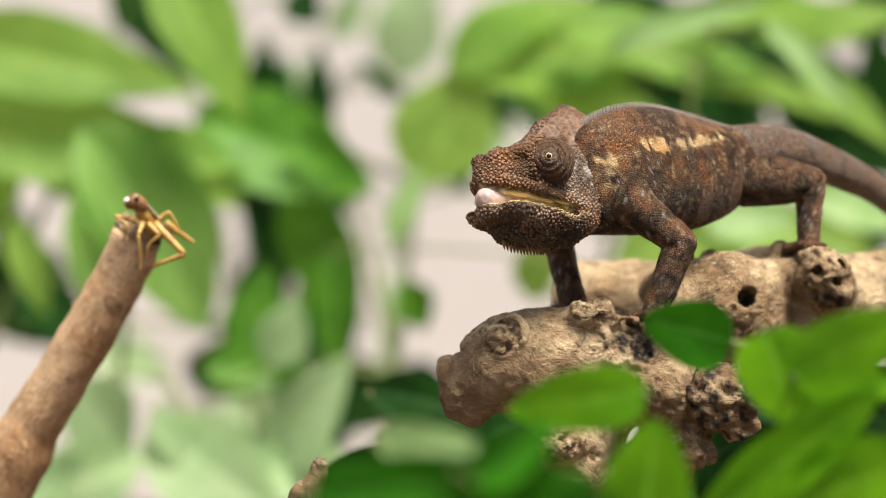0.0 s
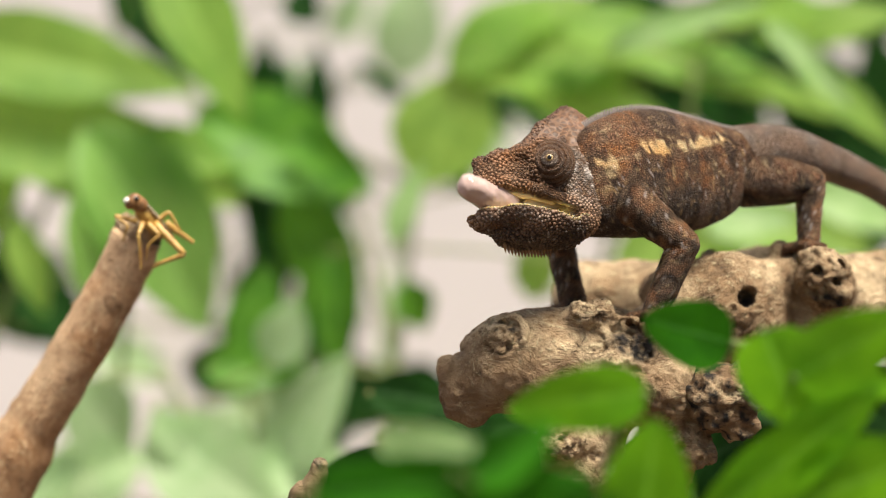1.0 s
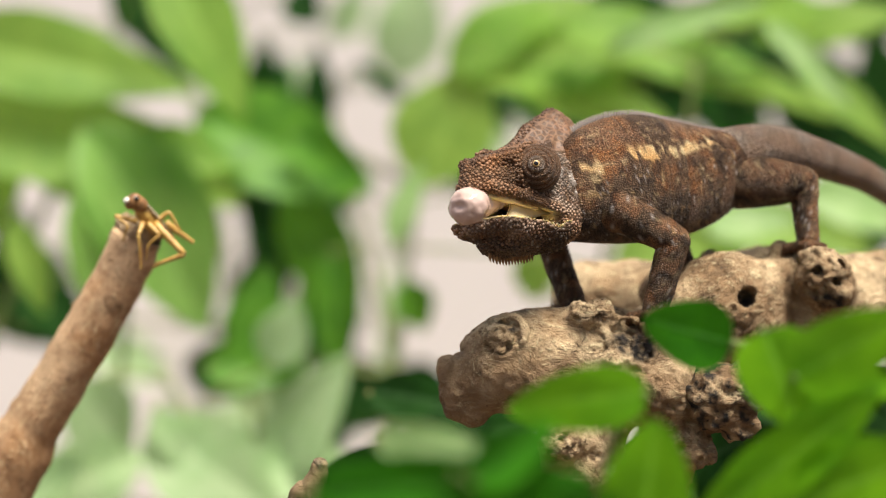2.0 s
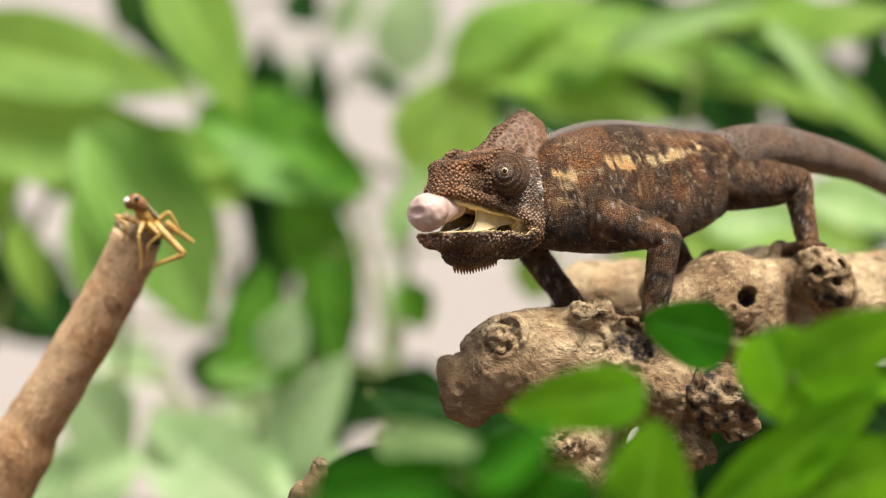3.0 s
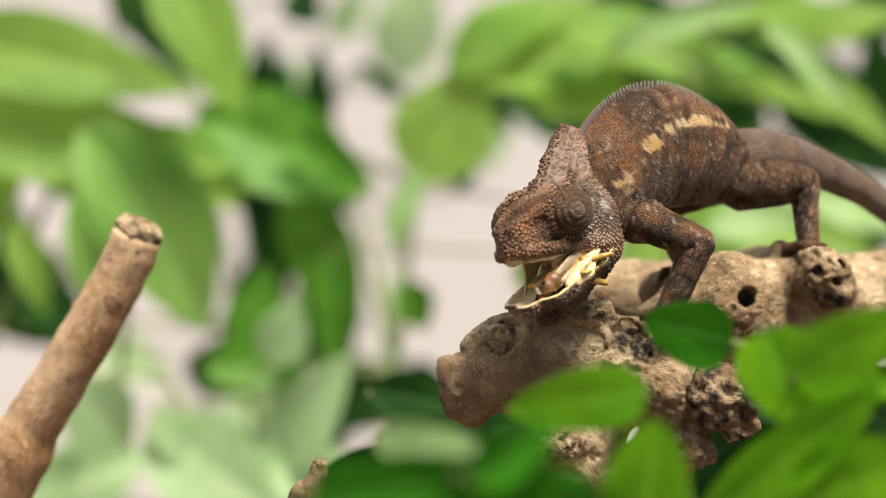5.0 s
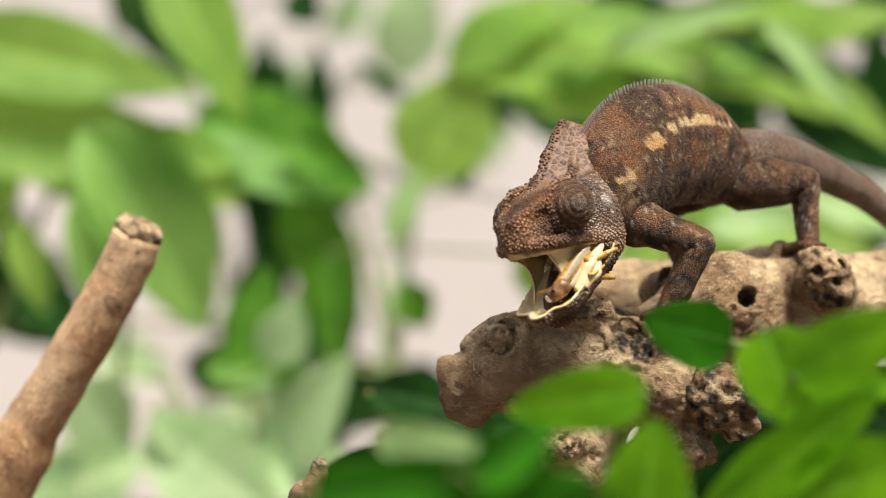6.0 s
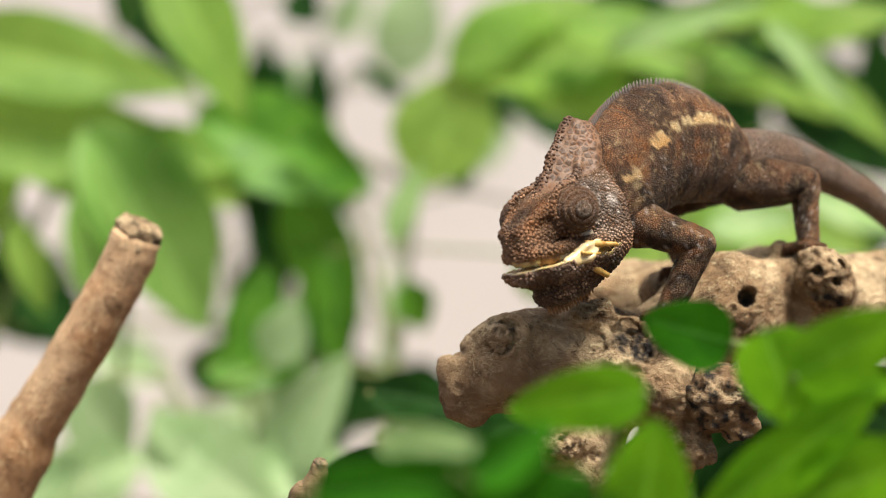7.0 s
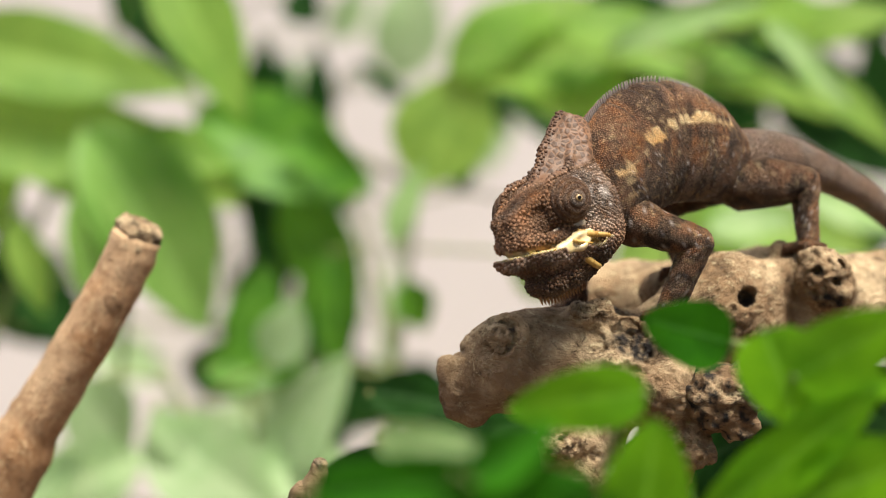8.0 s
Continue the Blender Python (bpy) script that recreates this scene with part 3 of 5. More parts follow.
shrub("pale strap leaves hanging over a shrub", (12.1, 52), 47, [(13.2, 12.3, 9.1, 2.2, 19), (19.6, 9.8, 6.7, 1.8, -46), (22.5, 2.2, 6.4, 3.8, -15), (16.7, 1.4, 5.4, 2.6, 10), (-2.0, 2.5, 5.0, 1.9, 72)], SHEEN, 13, (20, 42))
shrub("dark green older leaves in the shade of a shrub", (-11.1, 73), 68, [(-18.7, 14.7, 5.8, 3.8, -65), (-17.1, 12.2, 4.7, 1.6, -50), (-11.2, 9.7, 7.4, 2.7, 84), (-7.8, 9.7, 5.8, 2.0, 86), (-8.6, 14.9, 2.9, 2.8, -40), (-25.2, 14.0, 6.6, 1.3, -8), (-27.1, 0.0, 10.1, 1.8, 86), (-25.6, -2.4, 7.4, 5.2, -38), (-23.8, -4.2, 5.4, 3.6, -60), (-11.1, 0.7, 9.3, 2.2, -72), (-7.9, 1.8, 10.1, 2.3, -60), (-6.0, -1.7, 6.6, 1.8, -72), (-10.0, 5.0, 7.4, 3.9, -20), (-27.0, 6.4, 4.7, 3.0, 0)], SHADE_GREEN, 7, (5, 30))
shrub("dark green older leaves in the shade of a shrub", (-1.9, 71), 66, [(-1.4, -9.4, 5.7, 4.6, -15), (-5.4, -8.7, 6.5, 3.9, -14), (-6.8, -10.4, 7.7, 3.0, 70), (-13.6, -11.1, 5.0, 1.3, -30), (-12.7, -6.9, 5.0, 2.9, 10), (-7.5, -6.2, 7.7, 2.3, -80), (-4.3, 10.7, 2.3, 1.2, -30), (1.3, 4.4, 2.3, 1.3, 60), (-8.7, -4.1, 5.0, 1.3, 70), (-11.6, -1.4, 5.0, 1.8, 60)], SHADE_GREEN, 9, (5, 30))
shrub("dark green older leaves in the shade of a shrub", (17.7, 75), 70, [(17.7, 9.0, 6.3, 3.5, -75), (15.8, 13.0, 7.5, 2.2, 8), (19.7, 12.4, 5.9, 2.5, -25), (27.4, 11.1, 7.1, 2.6, 85), (24.9, 6.8, 9.4, 3.4, -32), (4.1, 10.4, 8.6, 2.4, -40), (9.9, 15.0, 5.5, 2.3, 10), (23.4, 10.0, 7.5, 2.8, -40), (27.7, 6.5, 7.1, 3.4, -30), (2.7, 9.7, 5.9, 2.1, -55), (8.4, 8.1, 7.5, 3.5, -10), (14.2, 9.3, 7.9, 3.5, -10), (16.3, 0.0, 7.5, 3.5, 20), (27.7, 15.0, 4.7, 2.7, 60)], SHADE_GREEN, 35, (5, 30))
shrub("pale grey-green leaves low on a shrub", (-15.4, 51), 46, [(-18.1, -9.2, 5.0, 4.3, -55), (-18.8, -12.4, 6.3, 4.9, 30), (-12.1, -12.0, 9.0, 6.1, -32), (-7.3, -9.2, 8.3, 4.6, 62), (-8.5, -4.5, 4.0, 3.0, 70), (-6.8, -12.4, 7.3, 4.7, -12), (-21.4, -12.7, 5.7, 3.2, 40), (-13.8, -10.6, 5.3, 2.7, -50)], GREY_SHEEN, 15, (20, 42), crown=-15.3)
shrub("small pale leaves close to the wall", (-10.7, 97), 92, [(-10.7, 10.4, 7.6, 2.5, 86), (-2.4, 16.1, 8.5, 5.5, 80), (-18.5, 11.8, 9.8, 1.4, -48), (-6.7, 17.1, 4.5, 3.1, 60), (-3.8, -4.8, 11.6, 1.3, 86), (3.3, 7.8, 6.7, 3.2, 50), (-22.1, -8.1, 5.8, 3.9, -20), (-12.8, -11.4, 6.3, 4.5, -20)], GREY_SHEEN, 25, (5, 25))
shrub("dark green older leaves in the shade of a shrub", (-8.1, 77), 72, [(-7.6, -1.4, 10.4, 4.1, -64), (-11.0, -0.3, 8.0, 3.1, -78), (-12.1, -4.3, 6.4, 4.1, 60), (-7.2, -5.8, 10.4, 3.5, -86), (-10.6, 9.4, 6.8, 2.7, 80), (-8.1, 9.8, 6.8, 2.6, 88), (-5.2, -9.4, 8.8, 5.1, -10), (-1.2, -9.9, 6.4, 5.6, -10), (-18.2, 14.2, 7.6, 4.1, -58), (-27.6, -1.0, 8.0, 3.5, 80), (-25.8, -3.8, 8.4, 5.8, -35), (-9.2, 4.4, 9.2, 5.5, -25), (-13.2, -7.7, 6.8, 4.1, 0), (-3.4, 10.2, 2.4, 1.5, -20)], SHADE_GREEN, 37, (0, 20))
shrub("dark green older leaves in the shade of a shrub", (15.4, 81), 76, [(8.0, 14.1, 10.6, 5.7, 10), (13.6, 14.9, 10.6, 4.7, -10), (15.4, 11.2, 12.2, 5.7, -10), (20.3, 11.5, 10.6, 5.6, -20), (18.8, 8.9, 8.2, 5.2, -60), (26.6, 7.5, 11.4, 5.5, -30), (28.8, 10.8, 8.2, 4.1, 80), (25.4, 10.1, 9.8, 4.4, -40), (4.3, 11.2, 9.0, 4.5, -35), (9.9, 9.3, 10.6, 5.7, 0), (17.3, 14.1, 9.0, 3.7, 5), (22.8, 14.1, 6.1, 3.1, 20), (16.5, 0.4, 9.0, 4.7, 15), (28.0, 1.5, 7.3, 4.6, 20), (28.4, 15.6, 6.5, 4.4, 40)], SHADE_GREEN, 39, (0, 20))

# leaves behind the log, the shade there put into their dark colour
shrub("dark green leaves in the shade behind the log", (14, 20), 13, [(11.6, -8.0, 6.0, 3.9, 30), (14.6, -5.9, 6.4, 4.1, -12), (17.3, -6.6, 6.4, 4.4, 20), (12.5, -10.1, 6.0, 3.4, 10), (15.7, -8.9, 6.4, 4.1, -20), (7.9, -9.6, 5.5, 3.9, 60), (17.6, -9.4, 5.5, 4.1, 40), (10.5, -10.1, 4.6, 3.0, -20)], SHADE_GREEN, 27, (0, 30))
shrub("dark green leaves in the shade behind the log", (-3, 30), 24, [(-1.2, -6.7, 4.3, 2.4, -8), (-2.1, -10.4, 7.6, 3.8, 10), (1.2, -9.9, 6.6, 3.8, -20), (3.7, -10.6, 6.1, 4.1, 30), (2.4, -8.3, 5.2, 2.8, 8), (0.3, -7.6, 4.6, 2.4, -15)], SHADE_GREEN, 29, (0, 30))

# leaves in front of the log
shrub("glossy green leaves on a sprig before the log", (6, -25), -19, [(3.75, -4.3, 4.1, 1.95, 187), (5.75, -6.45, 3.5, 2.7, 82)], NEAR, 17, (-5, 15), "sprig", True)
shrub("dark green leaves on a low sprig close to the lens", (1, -32), -27, [(0.2, -5.9, 7.2, 1.9, 4), (-2.0, -6.3, 4.2, 1.5, 20), (2.5, -6.1, 4.5, 1.9, -15), (1.75, -4.95, 2.6, 1.4, 35)], NEAR_SHADE, 21, (-10, 10), "sprig", True)
shrub("pale leaf on a low sprig close to the lens", (-1, -30), -26, [(-0.1, -5.05, 3.3, 1.05, -8)], SHEEN, 23, (0, 15), "sprig", True)
shrub("dark glossy rounded leaf on a sprig before the log", (10, -15), -11, [(7.4, -2.5, 2.9, 2.2, 165)], NEAR_SHADE, 15, (-5, 10), "sprig", True, 11.22)
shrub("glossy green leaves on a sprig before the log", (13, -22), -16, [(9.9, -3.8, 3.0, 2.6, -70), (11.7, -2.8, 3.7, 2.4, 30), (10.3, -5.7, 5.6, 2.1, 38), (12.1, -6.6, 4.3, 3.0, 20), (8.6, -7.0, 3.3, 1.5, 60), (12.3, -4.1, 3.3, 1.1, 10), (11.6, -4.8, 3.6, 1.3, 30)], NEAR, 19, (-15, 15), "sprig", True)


# ---- the chameleon ----
def eased(rows):
    """A smooth function of time through rows of (seconds, values...)."""
    ts = np.array([r[0] for r in rows], float)
    vs = np.array([r[1:] for r in rows], float)
    slope = np.zeros_like(vs)
    step = np.diff(ts)[:, None]
    inc = np.diff(vs, axis=0) / step
    same = inc[1:] * inc[:-1] > 0
    slope[1:-1] = np.where(same, 2 * inc[1:] * inc[:-1] / np.where(same, inc[1:] + inc[:-1], 1), 0)

    def f(t):
        k = int(np.clip(np.searchsorted(ts, t, "right") - 1, 0, len(ts) - 2))
        h = ts[k + 1] - ts[k]
        u = np.clip((t - ts[k]) / h, 0, 1)
        return ((1 + 2 * u) * (1 - u) ** 2 * vs[k] + u * (1 - u) ** 2 * h * slope[k] + u * u * (3 - 2 * u) * vs[k + 1] + u * u * (u - 1) * h * slope[k + 1])
    return f


def turned(forward, up, at):
    """A pose at metres with x forward, y to the animal's left and z up."""
    f = Vector(forward).normalized()
    u = Vector(up)
    u = (u - f * u.dot(f)).normalized()
    return Matrix.Translation(at) @ Matrix((f, u.cross(f), u)).transposed().to_4x4()


# the head: x, z in cm, turn to the camera side, nose down, roll in degrees
HEAD = eased([(0, 2.7, 2.86, 49, -5, 12), (0.5, 3.18, 2.89, 49, -5, 12), (1.0, 2.72, 2.81, 49, -5, 12), (1.5, 2.2, 2.71, 50.5, -5, 10.5), (1.7, 2.33, 2.71, 51, -5, 10),
              (2.8, 1.27, 2.62, 53, -5, 3), (3.0, 1.08, 2.58, 53.5, -4.5, 2.5), (3.3, 0.78, 2.3, 54, -2.5, 3), (3.5, 0.74, 2.2, 54, -1, 3), (3.7, 1.0, 1.05, 46, 12, 6.5)]
             + [(3.8, 0.66, 0.6, 42, 18, 5), (4.0, 0.64, -0.42, 41, 30.5, 4), (4.2, 1.05, 0.0, 43, 27, 4), (4.5, 2.8, 0.84, 54, 16, 6), (4.7, 3.2, 1.02, 53, 15, 9), (5.8, 3.38, 1.0, 53, 17, 10),
                (6.0, 3.33, 1.2, 53, 15, 11), (6.4, 3.38, 1.08, 50, 20, 8.5), (6.5, 3.42, 1.08, 50, 20.5, 8.5), (7.0, 3.52, 1.08, 50, 20.5, 8.5), (7.5, 3.32, 1.34, 51, 17, 12), (8.0, 3.25, 1.37, 51, 18.5, 10.5)])
# how far the throat pouch sags, in cm, and the lower jaw hangs open, in degrees
BULGE = eased([(0, 0), (4.1, 0), (4.5, 1), (8.0, 1)])
POUCH = eased([(0, 0.0), (3.5, 0.0), (4.4, 0.05), (4.7, 0.15), (6.0, 0.0), (6.3, 0.36), (7.1, 0.34), (7.4, 0.05), (7.8, 0.38), (8.0, 0.4)])
JAW = eased([(0, 7), (1.0, 8), (1.5, 10), (3.0, 16), (3.3, 20), (3.5, 21), (3.7, 29), (4.0, 37), (4.2, 40), (4.4, 43), (4.5, 42), (4.7, 22), (5.8, 21), (6.0, 32), (6.1, 27), (6.2, 16), (6.4, 3), (7.0, 2), (7.2, 9), (7.4, 26), (7.5, 26), (7.6, 20), (7.8, 2), (8.0, 0)])
SHOULDER = eased([(0, 6.75, 2.8), (0.5, 7.25, 2.78), (1.0, 6.85, 2.72), (1.5, 6.5, 2.58), (1.7, 6.6, 2.58), (2.8, 5.8, 2.24), (3.0, 5.65, 2.17), (3.3, 5.37, 1.96), (3.5, 5.3, 1.83), (3.7, 5.33, 1.88), (4.0, 5.3, 1.78), (4.2, 5.66, 2.2),
                  (4.5, 6.65, 3.1), (4.7, 7.05, 3.42), (5.8, 7.15, 3.53), (6.5, 7.23, 3.55), (7.0, 7.27, 3.58), (7.5, 7.1, 3.62), (8.0, 7.1, 3.65)])
MID = eased([(0, 8.8, 3.0), (0.5, 9.2, 3.0), (1.0, 8.9, 2.95), (1.5, 8.56, 2.84), (3.0, 7.9, 2.5), (3.5, 7.65, 2.1), (4.0, 7.65, 2.3), (4.2, 7.9, 2.75), (4.5, 8.6, 3.6), (4.7, 8.95, 3.8), (6.0, 9.12, 3.85), (6.5, 9.2, 3.87), (8.0, 9.1, 3.95)])
PELVIS = eased([(0, 11.1, 3.35), (0.5, 11.25, 3.35), (1.0, 11.1, 3.33), (1.5, 10.95, 3.3), (3.0, 10.6, 3.2), (3.5, 10.45, 3.05), (4.0, 10.5, 3.1), (4.5, 10.75, 3.25), (4.7, 10.85, 3.2), (6.0, 10.88, 3.2), (8.0, 10.88, 3.2)])
ARCH = eased([(0, -12), (3.5, -12), (4.0, -11), (4.2, -9), (4.5, -3), (4.7, 0), (5.8, 2), (8.0, 2)])
ARM = eased([(0, 6.7, 1.75), (0.5, 7.15, 1.7), (1.0, 6.8, 1.7), (1.5, 6.5, 1.6), (3.0, 5.75, 1.2), (3.5, 5.55, 1.0), (4.0, 5.6, 0.9), (4.2, 5.9, 0.95), (4.5, 6.6, 1.15), (4.7, 7.0, 1.15), (6.0, 6.95, 1.0), (6.5, 7.0, 0.95), (8.0, 6.9, 1.0)])
FOOT = eased([(0, 7.6, -2.35), (4.2, 7.6, -2.35), (4.6, 8.1, -2.3), (8.0, 8.1, -2.3)])
TAIL = eased([(0, 3), (1.5, 6), (3.0, 12), (3.5, 15), (4.0, 14), (4.5, 5), (4.7, 3), (6.0, 1.2), (8.0, 1)])
PERCH = place((8.0, 2.5, -2.2))
TIMES = [round(0.1 * i, 1) for i in range(81)]


DEPTH = eased([(0, 0.5), (3.5, 0.3), (3.7, -0.4), (4.0, -1.3), (4.7, -1.1), (8.0, -1.0)])


def head_pose(t):
    x, z, yaw, pitch, roll = HEAD(t)
    y, p, r = radians(yaw), radians(pitch), radians(roll)
    f0, u0, l = Vector((-math.cos(y), -math.sin(y), 0)), Vector((0, 0, 1)), Vector((math.sin(y), -math.cos(y), 0))
    f, u = f0 * math.cos(p) - u0 * math.sin(p), u0 * math.cos(p) + f0 * math.sin(p)
    l, u = l * math.cos(r) + u * math.sin(r), u * math.cos(r) - l * math.sin(r)
    return Matrix.Translation(place((x, float(DEPTH(t)[0]), z))) @ Matrix((f, l, u)).transposed().to_4x4()


HINGE = (-1.7, 0.0, -1.55)


def jaw_pose(t):
    return head_pose(t) @ Matrix.Translation(Vector(HINGE) * CM) @ Matrix.Rotation(radians(float(JAW(t)[0])), 4, "Y")


@functools.lru_cache(maxsize=None)
def spine_at(t, n=81):
    """Points along the spine in cm, from the nape to the pelvis."""
    nape = head_pose(t) @ (Vector((-1.9, 0, -0.9)) * CM)
    nape = ((nape - place((0, 0, 0))) / CM)
    s, m, p = SHOULDER(t), MID(t), PELVIS(t)
    return curve_through((tuple(nape), (s[0], 2.7, s[1]), (m[0], 3.9, m[1]), (p[0], 5.2, p[1])), n)


def spine_pose(t, u):
    pts = spine_at(t)
    run = np.concatenate([[0], np.cumsum([(b - a).length for a, b in zip(pts, pts[1:])])])
    s = u * run[-1]
    k = int(np.clip(np.searchsorted(run, s) - 1, 0, len(pts) - 2))
    q = pts[k].lerp(pts[k + 1], (s - run[k]) / (run[k + 1] - run[k]))
    e = 4
    ahead = pts[max(k - e, 0)] - pts[min(k + 1 + e, len(pts) - 1)]
    ahead.normalize()
    up = Vector((0, 0, 1))
    up = (up - ahead * up.dot(ahead)).normalized()
    left = up.cross(ahead)
    a = radians(float(ARCH(t)[0])) * (1 - u) ** 0.6
    return turned(ahead, up * math.cos(a) + left * math.sin(a), place(q))


def skin_masks(v, **given):
    masks = {k: np.zeros(len(v)) for k in ("rust", "grey", "dark", "pale", "white", "lining", "big")}
    masks.update(given)
    masks["rest"] = np.asarray(v) * CM
    return {k: (np.clip(m, 0, 1) if m.ndim == 1 else m) for k, m in masks.items()}


chameleon = tagged(new("chameleon"), "brown chameleon with a tall casque, gripping the driftwood log", "chameleon")
chameleon.location = PERCH
moving, sunk = [], []


def limb_part(name, me, poses, label=""):
    ob = part(name, me, chameleon, label)
    moving.append((ob, poses))
    return ob


def spikes(name, rows, mat=HORN):
    """Small bent horny cones: rows of base, direction, height, radius, in cm."""
    verts, faces = [], []
    for base, way, height, r in rows:
        base, way = Vector(base), Vector(way).normalized()
        a = way.orthogonal().normalized()
        b = way.cross(a)
        k = len(verts)
        for ringz, rr in ((-0.2, 1.0), (0.45, 0.72), (0.85, 0.3)):
            for q in range(6):
                c = math.pi * q / 3
                verts.append(base + way * height * ringz + (a * math.cos(c) + b * math.sin(c)) * r * rr)
        verts.append(base + way * height)
        for lvl in (0, 1):
            faces += [(k + lvl * 6 + q, k + lvl * 6 + (q + 1) % 6, k + lvl * 6 + 6 + (q + 1) % 6, k + lvl * 6 + 6 + q) for q in range(6)]
        faces += [(k + 12 + q, k + 12 + (q + 1) % 6, k + 18) for q in range(6)]
    return mesh_of(name, verts, faces, mat)


# torso: rings of skin that slide under one another as the back bends
RINGS = 10
LENGTH = sum((b - a).length for a, b in zip(spine_at(0), spine_at(0)[1:]))


def girth(u):
    """Height over and under the spine and half width, in cm, from the nape to the pelvis."""
    us = (-0.1, 0.0, 0.15, 0.36, 0.6, 0.8, 0.92, 1.0, 1.1)
    return (np.interp(u, us, (0.9, 1.2, 1.9, 2.38, 2.22, 1.74, 1.3, 1.12, 0.95)), np.interp(u, us, (1.1, 1.35, 1.9, 2.4, 2.42, 2.18, 1.9, 1.5, 0.95)),
            np.interp(u, us, (0.75, 0.95, 1.25, 1.6, 1.65, 1.4, 1.1, 0.9, 0.75)))


def smooth_girth(u):
    g = np.array([girth(u + d) for d in (-0.09, -0.06, -0.03, 0, 0.03, 0.06, 0.09)])
    return g.mean(0)


def torso_ring(i):
    step = LENGTH / RINGS
    lap, sides = 0.42, 84
    xs = list(np.linspace(lap, 0.11, 5)) + list(np.linspace(0, -step, 13)) + list(-step - np.linspace(0.11, lap, 5))
    verts, rest = [], []
    for x in xs:
        over = max(x, -step - x, 0) / lap
        sink = 1 - 0.02 * over - 0.11 * over * over
        u = i / RINGS - x / LENGTH
        top, low, wide = smooth_girth(u)
        for k in range(sides):
            a = 2 * math.pi * k / sides
            c, s = math.cos(a), math.sin(a)
            y = wide * math.copysign(abs(s) ** 0.92, s) * sink
            z = (top if c > 0 else low) * c * sink
            verts.append((x + step / 2, y, z))
            rest.append((-u * LENGTH, y / sink, z / sink))
    n = len(xs)
    faces = [(r * sides + k, (r + 1) * sides + k, (r + 1) * sides + (k + 1) % sides, r * sides + (k + 1) % sides) for r in range(n - 1) for k in range(sides)]
    rest = np.array(rest)
    u, z = -rest[:, 0] / LENGTH, rest[:, 2]
    line = np.interp(u, (0.15, 0.3, 0.45, 0.6, 0.75, 0.9), (0.58, 0.58, 0.56, 0.66, 0.84, 0.95))
    wob = speckle(rest, 1.6, -0.5, 0.5) - 0.5
    d = np.abs(z - line - 0.25 * wob)
    streak = np.clip((0.2 - d + 0.25 * wob) / 0.2, 0, 1) * np.clip((u - 0.56) / 0.05, 0, 1) * np.clip((0.87 - u) / 0.06, 0, 1) * speckle(rest, 2.5, -0.7, -0.3, 9)
    spots = np.zeros(len(u))
    for c, r in ((0.20, 0.22), (0.26, 0.23), (0.32, 0.25), (0.39, 0.24), (0.46, 0.26), (0.54, 0.27)):
        q = np.hypot((u - c) * LENGTH, (z - line) * 1.0)
        spots = np.maximum(spots, np.clip((r - q + 0.55 * wob) / 0.2, 0, 1))
    spots *= np.interp(u, (0.24, 0.4), (0.75, 1.0))
    bars = speckle(rest * np.array((1, 0.4, 0.35)), 1.5, -0.08, 0.2, 31) * (z < line + 0.2)
    below = np.clip((line - z) / 0.5, 0, 1) * np.clip((z + 1.0) / 0.8, 0, 1) * np.clip((u - 0.3) / 0.1, 0, 1)
    # grey also pales the top of the back: rim light put into the colour
    masks = skin_masks(rest, pale=np.maximum.reduce([spots, streak, 0.4 * near(rest, (-0.22 * LENGTH, 1.2, -0.25), (0.5, 2, 0.75), 0.4) * speckle(rest, 3.0, -0.1, 0.25, 8), 0.35 * speckle(rest, 5.0, 0.25, 0.5, 12)]), rust=0.85 * speckle(rest, 1.3, -0.2, 0.45, 5) * (z > -0.9) + 0.8 * (spots > 0.1) * (u < 0.36) + 0.7 * np.clip(spots * 0 + (0.6 - np.hypot((u - 0.25) * LENGTH / 1.3, z - 0.2)) / 0.3, 0, 1) * speckle(rest, 3, -0.2, 0.2, 8),
                       dark=np.maximum.reduce([0.85 * bars, 0.7 * below * speckle(rest, 2.0, -0.35, 0.2, 3), 0.75 * speckle(rest * np.array((1.0, 0.5, 0.6)), 1.0, 0.0, 0.3, 41), 0.9 * near(rest, (-0.17 * LENGTH, 1.2, 0.75), (0.35, 2, 0.4), 0.5)]) * (1 - np.maximum(spots, streak)),
                       white=0.6 * speckle(rest, 9.0, 0.55, 0.65, 17) * (z < 0.4), grey=0.6 * np.clip((-z - 1.0) / 0.8, 0, 1) * speckle(rest, 1.5, -0.4, 0.3, 6) + 0.45 * np.clip((z - line - 0.35) / 0.8, 0, 1) * np.clip((u - 0.25) / 0.5, 0.25, 1))
    me = mesh_of("torso", verts, faces, SKIN, masks)
    limb_part("torso", me, lambda t: spine_pose(t, (i + 0.5) / RINGS))


def crest(n=92):
    """Small pale spines along the back, each riding on its own spot of the spine."""
    for k in range(n):
        u = 0.005 + 0.97 * k / (n - 1)
        h = float(np.interp(u, (0, 0.1, 0.5, 1.0), (0.34, 0.36, 0.26, 0.16)))
        lift = Matrix.Translation((0, 0, (smooth_girth(u)[0] - 0.03) * CM))
        me = spikes("spine", [((0, 0, 0), (-0.3, 0, 1), h, 0.07)])
        limb_part("spine", me, lambda t, u=u, lift=lift: spine_pose(t, u) @ lift)


def torso():
    for i in range(RINGS):
        torso_ring(i)
    crest()


